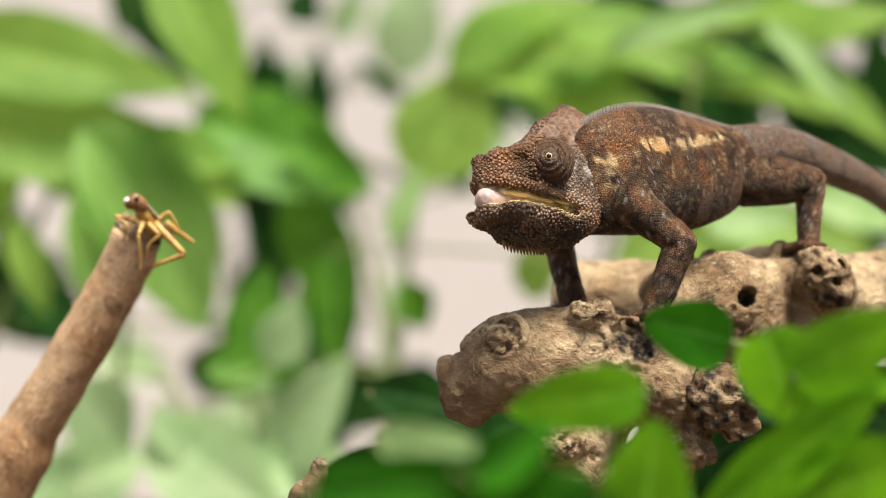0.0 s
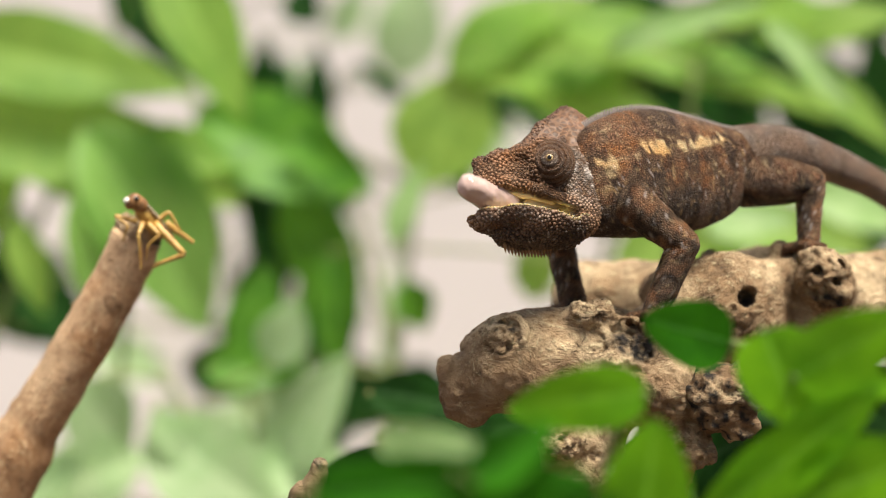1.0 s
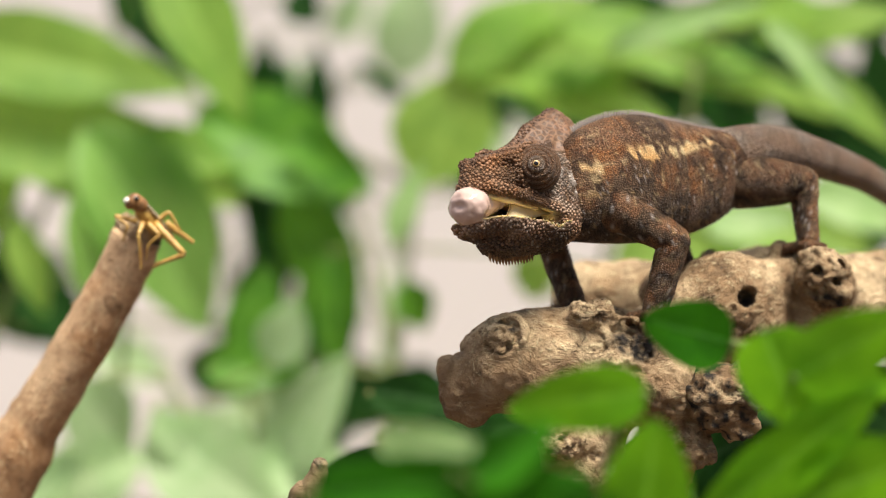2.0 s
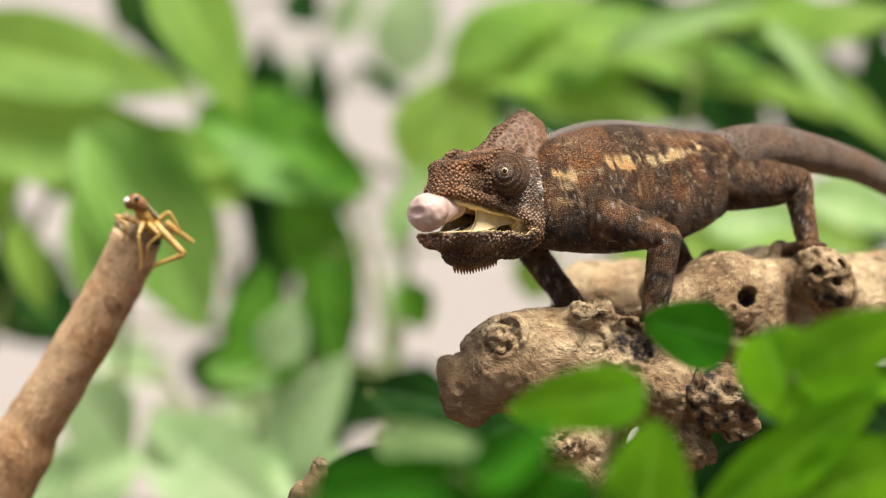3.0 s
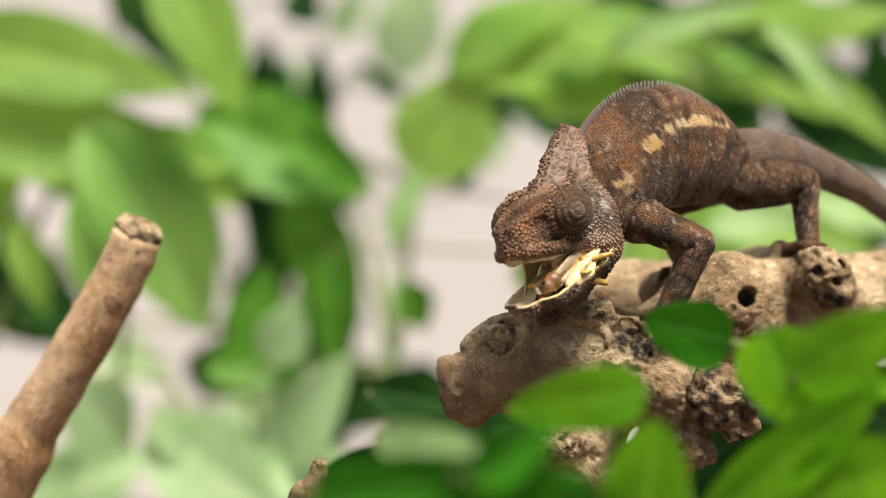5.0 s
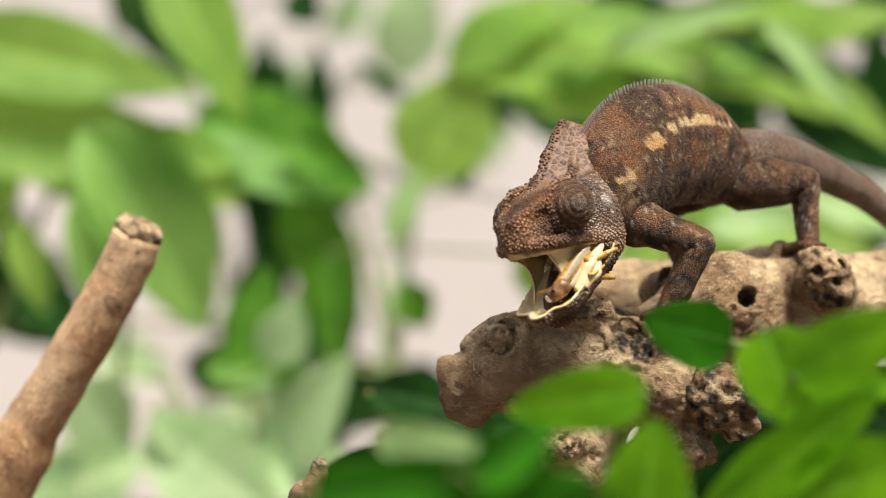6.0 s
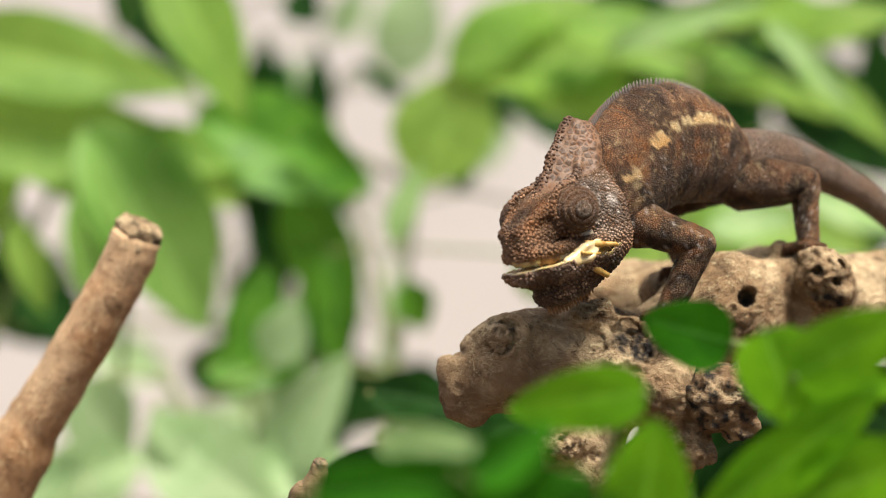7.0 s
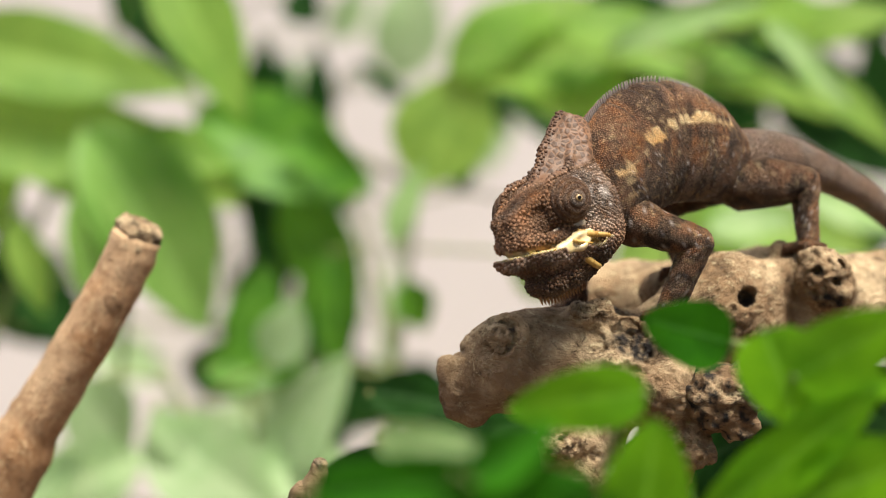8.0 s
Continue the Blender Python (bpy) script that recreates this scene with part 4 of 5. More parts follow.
def blunted(v, off=0.0, wide=0.87):
    """The snout, drawn in towards the eyes."""
    v = v.copy()
    x = v[:, 0] + off
    v[:, 0] = np.where(x > 0.4, 0.4 + (x - 0.4) * 0.9, x) - off
    v[:, 1] *= wide
    return v


def head():
    """Skull and casque; x to the snout, y to the left, z up, from between the eyes."""
    def shape(p):
        q = p.copy()
        q[..., 1] = np.abs(q[..., 1])
        x, y, z = q[..., 0], q[..., 1], q[..., 2]
        d = ball(q, (-0.7, 0, -0.15), (1.75, 1.3, 1.05))
        d = melt(d, rod(q, (0.2, 0, -0.3), (1.95, 0, -0.42), 0.95, 0.55), 0.4)
        d = melt(d, rod(q, (0.3, 0.35, -0.3), (1.75, 0.3, -0.4), 0.75, 0.45), 0.3)
        d = melt(d, rod(q, (0.55, 1.0, 0.42), (2.05, 0.42, 0.12), 0.17, 0.16), 0.25)
        d = melt(d, rod(q, (-0.3, 0.45, 0.38), (1.75, 0.2, -0.05), 0.5, 0.3), 0.3)
        d = melt(d, ball(q, (1.95, 0.30, 0.0), (0.32, 0.2, 0.26)), 0.2)
        # casque: a tall wedge, thin at the top
        e = [((0.1, 0.5), (-1.5, 1.8)), ((-1.5, 1.8), (-3.05, 2.68)), ((-3.05, 2.68), (-3.65, 2.3)), ((-3.65, 2.3), (-2.85, -0.6)), ((-2.85, -0.6), (0.1, 0.5))]
        flat = np.full(x.shape, -9.0)
        for (ax, az), (bx, bz) in e:
            nx, nz = -(bz - az), bx - ax
            ln = math.hypot(nx, nz)
            side = -((x - ax) * nx + (z - az) * nz) / ln
            behind = -side if flat.max() < -8 else behind
            flat = np.maximum(flat, side)
        thick = np.minimum(np.interp(z, (-0.5, 0.6, 1.6, 2.8), (1.35, 1.42, 1.18, 0.4)), 0.2 + 1.0 * np.maximum(behind, 0) + 1.6 * np.clip(0.9 - z, 0, 1))
        wedge = -melt(-(flat + 0.12), -(y - thick + 0.12), 0.25) - 0.12
        d = melt(d, wedge, 0.35)
        d = melt(d, rod(q, (0.1, 0, 0.55), (-1.5, 0, 1.8), 0.14, 0.13), 0.2)
        d = melt(d, rod(q, (-1.5, 0, 1.8), (-3.1, 0, 2.66), 0.13, 0.12), 0.2)
        d = melt(d, rod(q, (-0.3, 1.12, 0.8), (-1.5, 1.02, 1.0), 0.14, 0.10), 0.2)
        d = melt(d, rod(q, (-1.5, 1.02, 1.0), (-3.4, 0.3, 2.25), 0.10, 0.10), 0.2)
        d = melt(d, ball(q, (-2.0, 1.05, -0.6), (1.15, 0.85, 1.25)), 0.4)
        jowl = ball(q, (-2.05, 0.95, -1.35), (1.0, 0.95, 1.15))
        d = carve(d, ball(q, (-0.35, 1.75, 0.02), 0.88), 0.15)
        d = melt(d, ring(q, (-0.35, 1.18, 0.02), (0, 1, 0.05), 0.92, 0.11), 0.18)
        # the upper jaw's rim, and the mouth hollow
        lip = np.minimum.reduce([rod(q, (2.3, 0, -0.72), (2.05, 0.66, -0.74), 0.2), rod(q, (2.05, 0.66, -0.74), (1.1, 1.15, -0.90), 0.2), rod(q, (1.1, 1.15, -0.90), (-1.2, 1.6, -1.4), 0.2, 0.24)])
        d = melt(d, lip, 0.25)
        cut = z - (-1.0 + 0.17 * (x - 2.5))
        d = np.where(x > -1.6, np.maximum(d, -(cut + np.clip(-1.2 - x, 0, 1) * 0.8)), d)
        d = melt(d, jowl, 0.2)
        # the smooth gum inside the lip
        gum = np.minimum.reduce([rod(q, (2.1, 0, -1.0), (1.85, 0.5, -1.03), 0.15), rod(q, (1.85, 0.5, -1.03), (0.9, 0.98, -1.16), 0.15, 0.19), rod(q, (0.9, 0.98, -1.14), (-0.5, 1.08, -1.36), 0.17, 0.12)])
        return melt(d, gum, 0.08)
    v, f = surface(shape, (-4.0, -2.3, -2.8), (3.0, 2.3, 3.2), 0.08)
    v, n = roughened(v, f, 0.035, 4.0, 3)
    x, y, z = v[:, 0], np.abs(v[:, 1]), v[:, 2]
    wide = np.interp(x, (-1, 1.1, 2.15, 2.5), (1.5, 1.0, 0.45, 0.1))
    lining = np.clip((wide - y) / 0.12, 0, 1) * np.clip((-0.75 + 0.17 * (x - 2.5) - z) / 0.06, 0, 1) * np.clip((x + 1.4) / 0.3, 0, 1)
    lining = np.maximum(lining, np.clip((-0.92 + 0.17 * (x - 2.5) - z) / 0.05, 0, 1) * np.clip((x + 1.2) / 0.4, 0, 1) * np.clip((2.1 - x) / 0.2, 0, 1))
    back = near(np.stack([x, y, z], 1), (-1.6, 1.3, -0.35), (1.15, 1.2, 1.3))
    casque = np.clip((z - 0.7) / 0.4, 0, 1)
    white = np.zeros(len(v))
    for c, r in (((-1.25, 1.6, -0.05), 0.18), ((-1.95, 1.75, -0.25), 0.22), ((-2.05, 1.3, 0.2), 0.125), ((-1.2, 1.5, 0.5), 0.14), ((-1.95, 1.5, -0.75), 0.13)):
        white = np.maximum(white, near(np.stack([x, y, z], 1), c, (r, 0.5, r), 0.55))
    folded = np.stack([x, y, z], 1)
    masks = skin_masks(v, lining=lining, big=np.clip((z - 0.75) / 0.2, 0, 1), grey=0.9 * back * speckle(folded, 3.0, -0.6, 0.1) + 0.06 * casque, white=np.clip(0.7 * white + 0.3 * back * speckle(folded, 5.0, 0.1, 0.4, 2), 0, 1),
                       rust=0.45 * near(folded, (0.9, 0.8, 0.4), (1.0, 0.5, 0.35)) + 0.3 * speckle(folded, 1.5, 0, 0.4), dark=0.7 * near(folded, (1.4, 0.2, 0.3), (0.8, 0.35, 0.5)) + 0.35 * speckle(folded, 2.2, 0.0, 0.4, 4))
    v = blunted(v)
    ob = limb_part("head", mesh_of("head", v, f, SKIN, masks), head_pose, "brown scaly head with a tall pointed casque")
    # knobbly scales along the ridges, round the eyes, on the snout and the cheeks
    ridge = np.minimum.reduce([rod(folded, (0.45, 1.08, 0.5), (2.1, 0.45, 0.2), 0.2), rod(folded, (-0.3, 1.15, 0.87), (-1.5, 1.05, 1.05), 0.15), rod(folded, (0.1, 0, 0.65), (-1.5, 0, 1.88), 0.125), rod(folded, (-1.5, 0, 1.88), (-3.1, 0, 2.74), 0.125), ring(folded, (-0.35, 1.22, 0.02), (0, 1, 0.05), 0.96, 0.11)])
    chance = np.where(ridge < 0.08, 1.0, np.where((x > 0.4) & (z < 0.35), 0.9, np.where((z < 0.7) & (x < -0.6), 0.8, 0.0))) * (lining < 0.05)
    for gap, pick, size, seed in ((0.125, (ridge < 0.08) & (lining < 0.05), 0.068, 1), (0.105, (ridge >= 0.08) & (chance > 0), 0.052, 2)):
        i = scattered(v, pick * chance, gap, seed)
        rnd = np.random.RandomState(seed)
        tagged(part("scale_skin", beads("scale_skin", v[i], n[i], size * rnd.uniform(0.75, 1.2, len(i)), SKIN, {k: (m[i] if k != "rust" else np.clip(m[i] + 0.2 * (seed == 1), 0, 1)) for k, m in {**masks, "grey": np.clip(masks["grey"] + 0.12, 0, 1), "dark": 0.7 * masks["dark"]}.items()}), ob), kind="stuff")


def lower_jaw():
    hinge = np.array(HINGE)

    def hollow(q):
        return melt(rod(q, (-1.0, 0.5, -1.6), (1.95, 0, -1.0), 0.82, 0.44), rod(q, (-1.2, 1.0, -1.5), (1.5, 0.8, -1.05), 0.68, 0.46), 0.2)

    def shape(p):
        q = p + hinge
        q = q.copy()
        q[..., 1] = np.abs(q[..., 1])
        x, y, z = q[..., 0], q[..., 1], q[..., 2]
        outer = melt(rod(q, (-1.5, 0.5, -1.75), (2.06, 0, -1.2), 1.05, 0.54), rod(q, (-1.5, 0.95, -1.6), (1.55, 0.84, -1.22), 0.78, 0.56), 0.3)
        outer = melt(outer, ball(q, (-0.3, 0, -1.8), (2.0, 1.05, 0.72)), 0.4)
        rim = -1.04 + 0.17 * (x - 2.5)
        d = -melt(-outer, -(z - rim), 0.12)
        return carve(d, hollow(q), 0.12)
    v, f = surface(shape, np.array((-3.0, -2.0, -3.5)) - hinge, np.array((3.0, 2.0, -0.8)) - hinge, 0.075)
    v, n = roughened(v, f, 0.03, 4.0, 3)
    w = v + hinge
    x, y, z = w[:, 0], np.abs(w[:, 1]), w[:, 2]
    rim = -1.04 + 0.17 * (x - 2.5)
    folded = np.stack([x, y, z], 1)
    inner = hollow(folded)
    lining = np.clip((0.09 - inner) / 0.05, 0, 1)
    lining = np.maximum(lining, np.clip((z - rim + 0.10) / 0.05, 0, 1))
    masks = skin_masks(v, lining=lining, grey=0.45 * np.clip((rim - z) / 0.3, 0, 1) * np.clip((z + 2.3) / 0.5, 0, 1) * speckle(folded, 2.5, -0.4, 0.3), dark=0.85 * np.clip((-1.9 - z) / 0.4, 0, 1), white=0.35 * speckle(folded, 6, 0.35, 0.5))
    v = blunted(v, HINGE[0], 0.93)
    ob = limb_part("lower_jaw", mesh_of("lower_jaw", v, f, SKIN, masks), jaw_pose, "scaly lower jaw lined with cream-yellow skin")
    i = scattered(v, np.where((lining < 0.05) & (z < rim - 0.12), np.clip(1 + (z + 2.3) * 0.5, 0.4, 1), 0), 0.12, 5)
    rnd = np.random.RandomState(5)
    tagged(part("scale_skin", beads("scale_skin", v[i], n[i], 0.064 * rnd.uniform(0.7, 1.25, len(i)), SKIN, {k: m[i] for k, m in {**masks, "grey": np.clip(masks["grey"] + 0.16, 0, 1)}.items()}), ob), kind="stuff")
    # the loose dark throat with its fringe of pointed scales
    def bag(p):
        return melt(ball(p, (2.0, 0, -0.4), (1.45, 0.78, 0.72)), ball(p, (1.0, 0, -0.4), (1.2, 1.0, 0.75)), 0.3)
    g, h = surface(bag, (-0.8, -1.3, -1.6), (3.8, 1.3, 0.6), 0.08)
    g, gn = roughened(g, h, 0.05, 2.5, 3)
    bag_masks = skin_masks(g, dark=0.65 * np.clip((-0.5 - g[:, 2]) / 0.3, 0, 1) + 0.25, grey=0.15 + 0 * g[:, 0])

    def bag_pose(t):
        return jaw_pose(t) @ Matrix.Translation((-0.002 * float(POUCH(t)[0]), 0, -CM * float(POUCH(t)[0])))
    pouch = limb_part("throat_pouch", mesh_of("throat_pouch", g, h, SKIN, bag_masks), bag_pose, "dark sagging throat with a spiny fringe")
    i = scattered(g, np.where(g[:, 2] < -0.35, 0.9, 0), 0.12, 6)
    tagged(part("scale_skin", beads("scale_skin", g[i], gn[i], 0.062 * np.random.RandomState(6).uniform(0.7, 1.25, len(i)), SKIN, {k: m[i] for k, m in bag_masks.items()}), pouch), kind="stuff")
    for k in range(15):
        x = 3.15 - 0.18 * k
        low = float(g[(np.abs(g[:, 0] - x) < 0.12) & (np.abs(g[:, 1]) < 0.2), 2].min())
        part("spine", spikes("spine", [((x, 0, low + 0.03), (0.1, 0, -1), 0.3, 0.08)], INSECT_DARK), pouch)
    # folds of skin between the jaws at the corners of the mouth, and the gullet behind, coloured dark in place of an
    # unlit cavity
    for s in (-1, 1):
        nr, na = 14, 12
        sheet = []
        for off in (0.0, 0.09):
            for i in range(na + 1):
                a = radians(2 + 38 * i / na)
                reach = 2.35 + 1.0 * (1 - math.sin(math.pi * min(1, 0.12 + 0.8 * i / na))) ** 1.3
                for k in range(nr + 1):
                    r = 0.25 + (reach - 0.25) * k / nr
                    sheet.append((r * math.cos(a), s * 0.87 * (1.42 - 0.18 * r - off - 0.05 * math.sin(5 * r + 3 * a) - 0.22 * math.sin(math.pi * i / na)), r * math.sin(a) + 0.1))
        m, w1 = (na + 1) * (nr + 1), nr + 1
        quad = [(i * w1 + k, i * w1 + k + 1, (i + 1) * w1 + k + 1, (i + 1) * w1 + k) for i in range(na) for k in range(nr)]
        edge = [i for i in range(nr)] + [nr + w1 * i for i in range(na)] + [na * w1 + nr - i for i in range(nr)] + [(na - i) * w1 for i in range(na)]
        quad += [tuple(q + m for q in g[::-1]) for g in quad] + [(a, b, b + m, a + m) for a, b in zip(edge, edge[1:] + edge[:1])]
        limb_part("cheek_fold", mesh_of("cheek_fold", sheet, quad, LINING), jaw_pose, "moist cream-yellow fold of skin")
    # the cream lip skin that bulges out on one side while the animal chews
    def roll(p):
        d = rod(p, (0.6, 1.34, 0.2), (1.7, 1.3, 0.12), 0.14, 0.36)
        d = melt(d, rod(p, (1.7, 1.3, 0.12), (2.6, 1.12, 0.12), 0.36, 0.18), 0.1)
        return carve(d, rod(p, (0.8, 1.7, 0.25), (2.4, 1.6, 0.1), 0.13, 0.18), 0.12)
    g, h = surface(roll, (0.2, 0.6, -0.5), (3.1, 2.0, 0.7), 0.06)
    g, _ = roughened(g, h, 0.05, 2.0, 3)
    limb_part("lip_fold", mesh_of("lip_fold", g, h, LINING), lambda t: jaw_pose(t) @ Matrix.Translation((0, -0.008 * (1 - float(BULGE(t)[0])), 0)), "moist cream skin inside the lip")
    g, h = surface(lambda p: ball(p, (0.45, 0, 0.3), (0.22, 1.05, 0.95)), (0, -1.4, -0.9), (0.9, 1.4, 1.5), 0.09)
    limb_part("gullet", mesh_of("gullet", g, h, GULLET), jaw_pose, "dark brown back of the mouth")
    return w, v, n


def beads(name, points, normals, sizes, mat, masks):
    """Many small domed scales in one mesh; masks are carried over from the skin below."""
    dome = [(math.cos(2 * math.pi * k / 7) * r, math.sin(2 * math.pi * k / 7) * r, h) for r, h in ((1.0, -0.25), (0.85, 0.28), (0.45, 0.56)) for k in range(7)] + [(0, 0, 0.64)]
    fan = [(a * 7 + k, a * 7 + (k + 1) % 7, a * 7 + 7 + (k + 1) % 7, a * 7 + 7 + k) for a in (0, 1) for k in range(7)] + [(14 + k, 14 + (k + 1) % 7, 21) for k in range(7)]
    verts, faces = [], []
    for p, n, s in zip(points, normals, sizes):
        n = Vector(n).normalized()
        a = n.orthogonal().normalized()
        b = n.cross(a)
        p, k, s = Vector(p), len(verts), float(s)
        verts += [p + s * (x * a + y * b + z * n) for x, y, z in dome]
        faces += [tuple(q + k for q in face) for face in fan]
    keep = {key: np.repeat(np.asarray(m), 22, axis=0) for key, m in masks.items() if key != "rest"}
    return mesh_of(name, verts, faces, mat, {**keep, "rest": np.array(verts) * CM * 0.02})


def scattered(v, chance, gap, seed):
    """Indices of vertices, picked by chance, no two nearer than gap."""
    rnd = random.Random(seed)
    order = list(range(len(v)))
    rnd.shuffle(order)
    grid, out = {}, []
    for i in order:
        if rnd.random() > chance[i]:
            continue
        key = tuple(int(math.floor(q / gap)) for q in v[i])
        if any((v[i] - v[j]) @ (v[i] - v[j]) < gap * gap for dx in (-1, 0, 1) for dy in (-1, 0, 1) for dz in (-1, 0, 1) for j in grid.get((key[0] + dx, key[1] + dy, key[2] + dz), ())):
            continue
        grid.setdefault(key, []).append(i)
        out.append(i)
    return out


GAZE = eased([(0, 55, 0), (1.7, 55, 0), (3.0, 58, 2), (3.4, 55, 0), (3.6, 48, 2), (3.8, 40, 10), (4.6, 34, 2), (5.8, 30, 4), (6.9, 30, 4), (7.1, 24, 2), (8.0, 22, 2)])
# how far the lids close over the pupil
LIDS = eased([(0, 0), (3.4, 0), (3.55, 1), (6.85, 1), (7.1, 0), (8.0, 0)])


def eye_turret(side):
    """A conical scaly lid with a small opening; local x points out through it."""
    ringn, sides = 64, 48
    verts, faces = [], []
    for i in range(ringn + 1):
        a = math.pi * 0.80 * i / ringn
        r = 0.85 * (1 + 0.022 * math.cos(22 * a) * min(1, 3 * a))
        bulge = 0.06 * math.exp(-(a / 0.28) ** 2)
        for k in range(sides):
            c = 2 * math.pi * k / sides
            verts.append(((r + bulge) * math.cos(a), r * math.sin(a) * math.cos(c), r * math.sin(a) * math.sin(c)))
    faces = [(i * sides + k, (i + 1) * sides + k, (i + 1) * sides + (k + 1) % sides, i * sides + (k + 1) % sides) for i in range(ringn) for k in range(sides)]
    v = np.array(verts)
    rim = np.clip((v[:, 0] - 0.78) / 0.05, 0, 1)
    bands = 0.5 - 0.5 * np.cos(22 * np.arccos(np.clip(v[:, 0] / np.linalg.norm(v, axis=1), -1, 1)))
    me = mesh_of("eye_turret", v, faces, SKIN, {**skin_masks(v, rust=0.3 * speckle(v, 2, -0.2, 0.4) + 0.2, dark=0.3 * bands * (1 - rim), grey=0.5 * rim + 0.5 * (1 - bands)), "rest": v * CM * 1.5})

    def pose_at(t):
        yaw, pitch = GAZE(t)
        a, b = radians(yaw), radians(pitch)
        way = Vector((math.sin(a) * math.cos(b), side * math.cos(a) * math.cos(b), math.sin(b)))
        return head_pose(t) @ turned(way, (0, 0, 1), Vector((-0.35, side * 1.17, 0.02)) * CM)
    ob = limb_part("eye_turret", me, pose_at, "round scaly eye turret with a tiny pupil")
    for name, mat, r, x in (("iris", EYE_GOLD, 0.12, 0.89), ("pupil", EYE_BLACK, 0.085, 0.91)):
        w, g = [], []
        for i in range(6):
            for k in range(16):
                c = 2 * math.pi * k / 16
                rr = r * math.sin(math.pi / 2 * (i + 0.02) / 5)
                w.append((x + 0.03 * math.cos(math.pi / 2 * i / 5), rr * math.cos(c), rr * math.sin(c)))
        g = [(i * 16 + k, (i + 1) * 16 + k, (i + 1) * 16 + (k + 1) % 16, i * 16 + (k + 1) % 16) for i in range(5) for k in range(16)] + [tuple(range(16))]
        sunk.append(part(name, mesh_of(name, w, g, mat), ob))


def two_bones(hip, foot, a, b, pole):
    """The middle joint of a limb, in cm."""
    hip, foot = Vector(hip), Vector(foot)
    w = foot - hip
    d = min(w.length, (a + b) * 0.998)
    n = w.normalized()
    x = (a * a - b * b + d * d) / (2 * d)
    h = math.sqrt(max(a * a - x * x, 0))
    p = Vector(pole)
    p = (p - n * p.dot(n)).normalized()
    return hip + n * x + p * h


def bone_mesh(name, length, radii, seed, tone=0.0, flecks=0.7):
    n, sides = 34, 26
    lo, hi = -0.9 * radii[0], length + 0.9 * radii[-1]
    xs = lo + (hi - lo) * 0.5 * (1 - np.cos(np.linspace(0, math.pi, n)))
    r = np.interp(xs, np.linspace(0, length, len(radii)), radii)
    r = r * np.sqrt(np.clip(1 - np.clip(-xs / (0.92 * radii[0]), 0, 1) ** 2, 0.004, 1)) * np.sqrt(np.clip(1 - np.clip((xs - length) / (0.92 * radii[-1]), 0, 1) ** 2, 0.004, 1))
    v, f = loft([(x, 0, 0) for x in xs], r, sides)
    v, _ = roughened(v, f, 0.05, 2.0, 3, seed)
    # limbs without flecks are darkened all over: the body's shade in the colour
    masks = skin_masks(v, rust=0.6 * speckle(v, 1.6, -0.2, 0.4, seed), dark=np.maximum(0.9 * speckle(v, 1.6, -0.15, 0.25, seed + 3), 0.45 if flecks == 0 else 0), pale=0.3 * speckle(v, 4.5, 0.2, 0.45, seed + 9), white=flecks * speckle(v, 8.0, 0.42, 0.55, seed + 5), grey=tone + 0 * v[:, 0])
    return mesh_of(name, v, f, SKIN, masks)


def leg(hip, foot, a, b, pole, ra, rb, seed, tone=0.0):
    """hip and foot: functions of time, in cm."""
    def upper(t):
        h, k = Vector(hip(t)), two_bones(hip(t), foot(t), a, b, pole)
        return turned(k - h, (0.1, 0.3, 1), place(h))

    def lower(t):
        k = two_bones(hip(t), foot(t), a, b, pole)
        return turned(Vector(foot(t)) - k, (1, 0.2, 0.1), place(k))

    def paw(t):
        return turned((-0.8, -0.5, 0), (0, 0, 1), place(foot(t)))
    # hind thighs: no flecks, and the shade under the body coloured in
    limb_part("upper_leg", bone_mesh("upper_leg", a, ra, seed, tone, 0.0 if seed > 8 else 0.7), upper)
    limb_part("lower_leg", bone_mesh("lower_leg", b, rb, seed + 11, tone), lower)

    def toes(p):
        d = ball(p, (0, 0, 0), (0.5, 0.42, 0.35))
        for s in (-1, 1):
            for k in range(3):
                d = melt(d, rod(p, (0.1, 0.2 * s, 0), (0.55 - 0.35 * k, 0.62 * s, -0.1), 0.2, 0.17), 0.12)
                d = melt(d, rod(p, (0.55 - 0.35 * k, 0.62 * s, -0.1), (0.6 - 0.38 * k, 0.8 * s, -0.42), 0.17, 0.1), 0.08)
        return d
    v, f = surface(toes, (-1, -1.2, -0.9), (1.2, 1.2, 0.7), 0.07)
    limb_part("foot", mesh_of("foot", v, f, SKIN, skin_masks(v, rust=0.4 * speckle(v, 2, -0.2, 0.4, seed), dark=0.4 * speckle(v, 2.5, -0.1, 0.4, seed + 1))), paw)


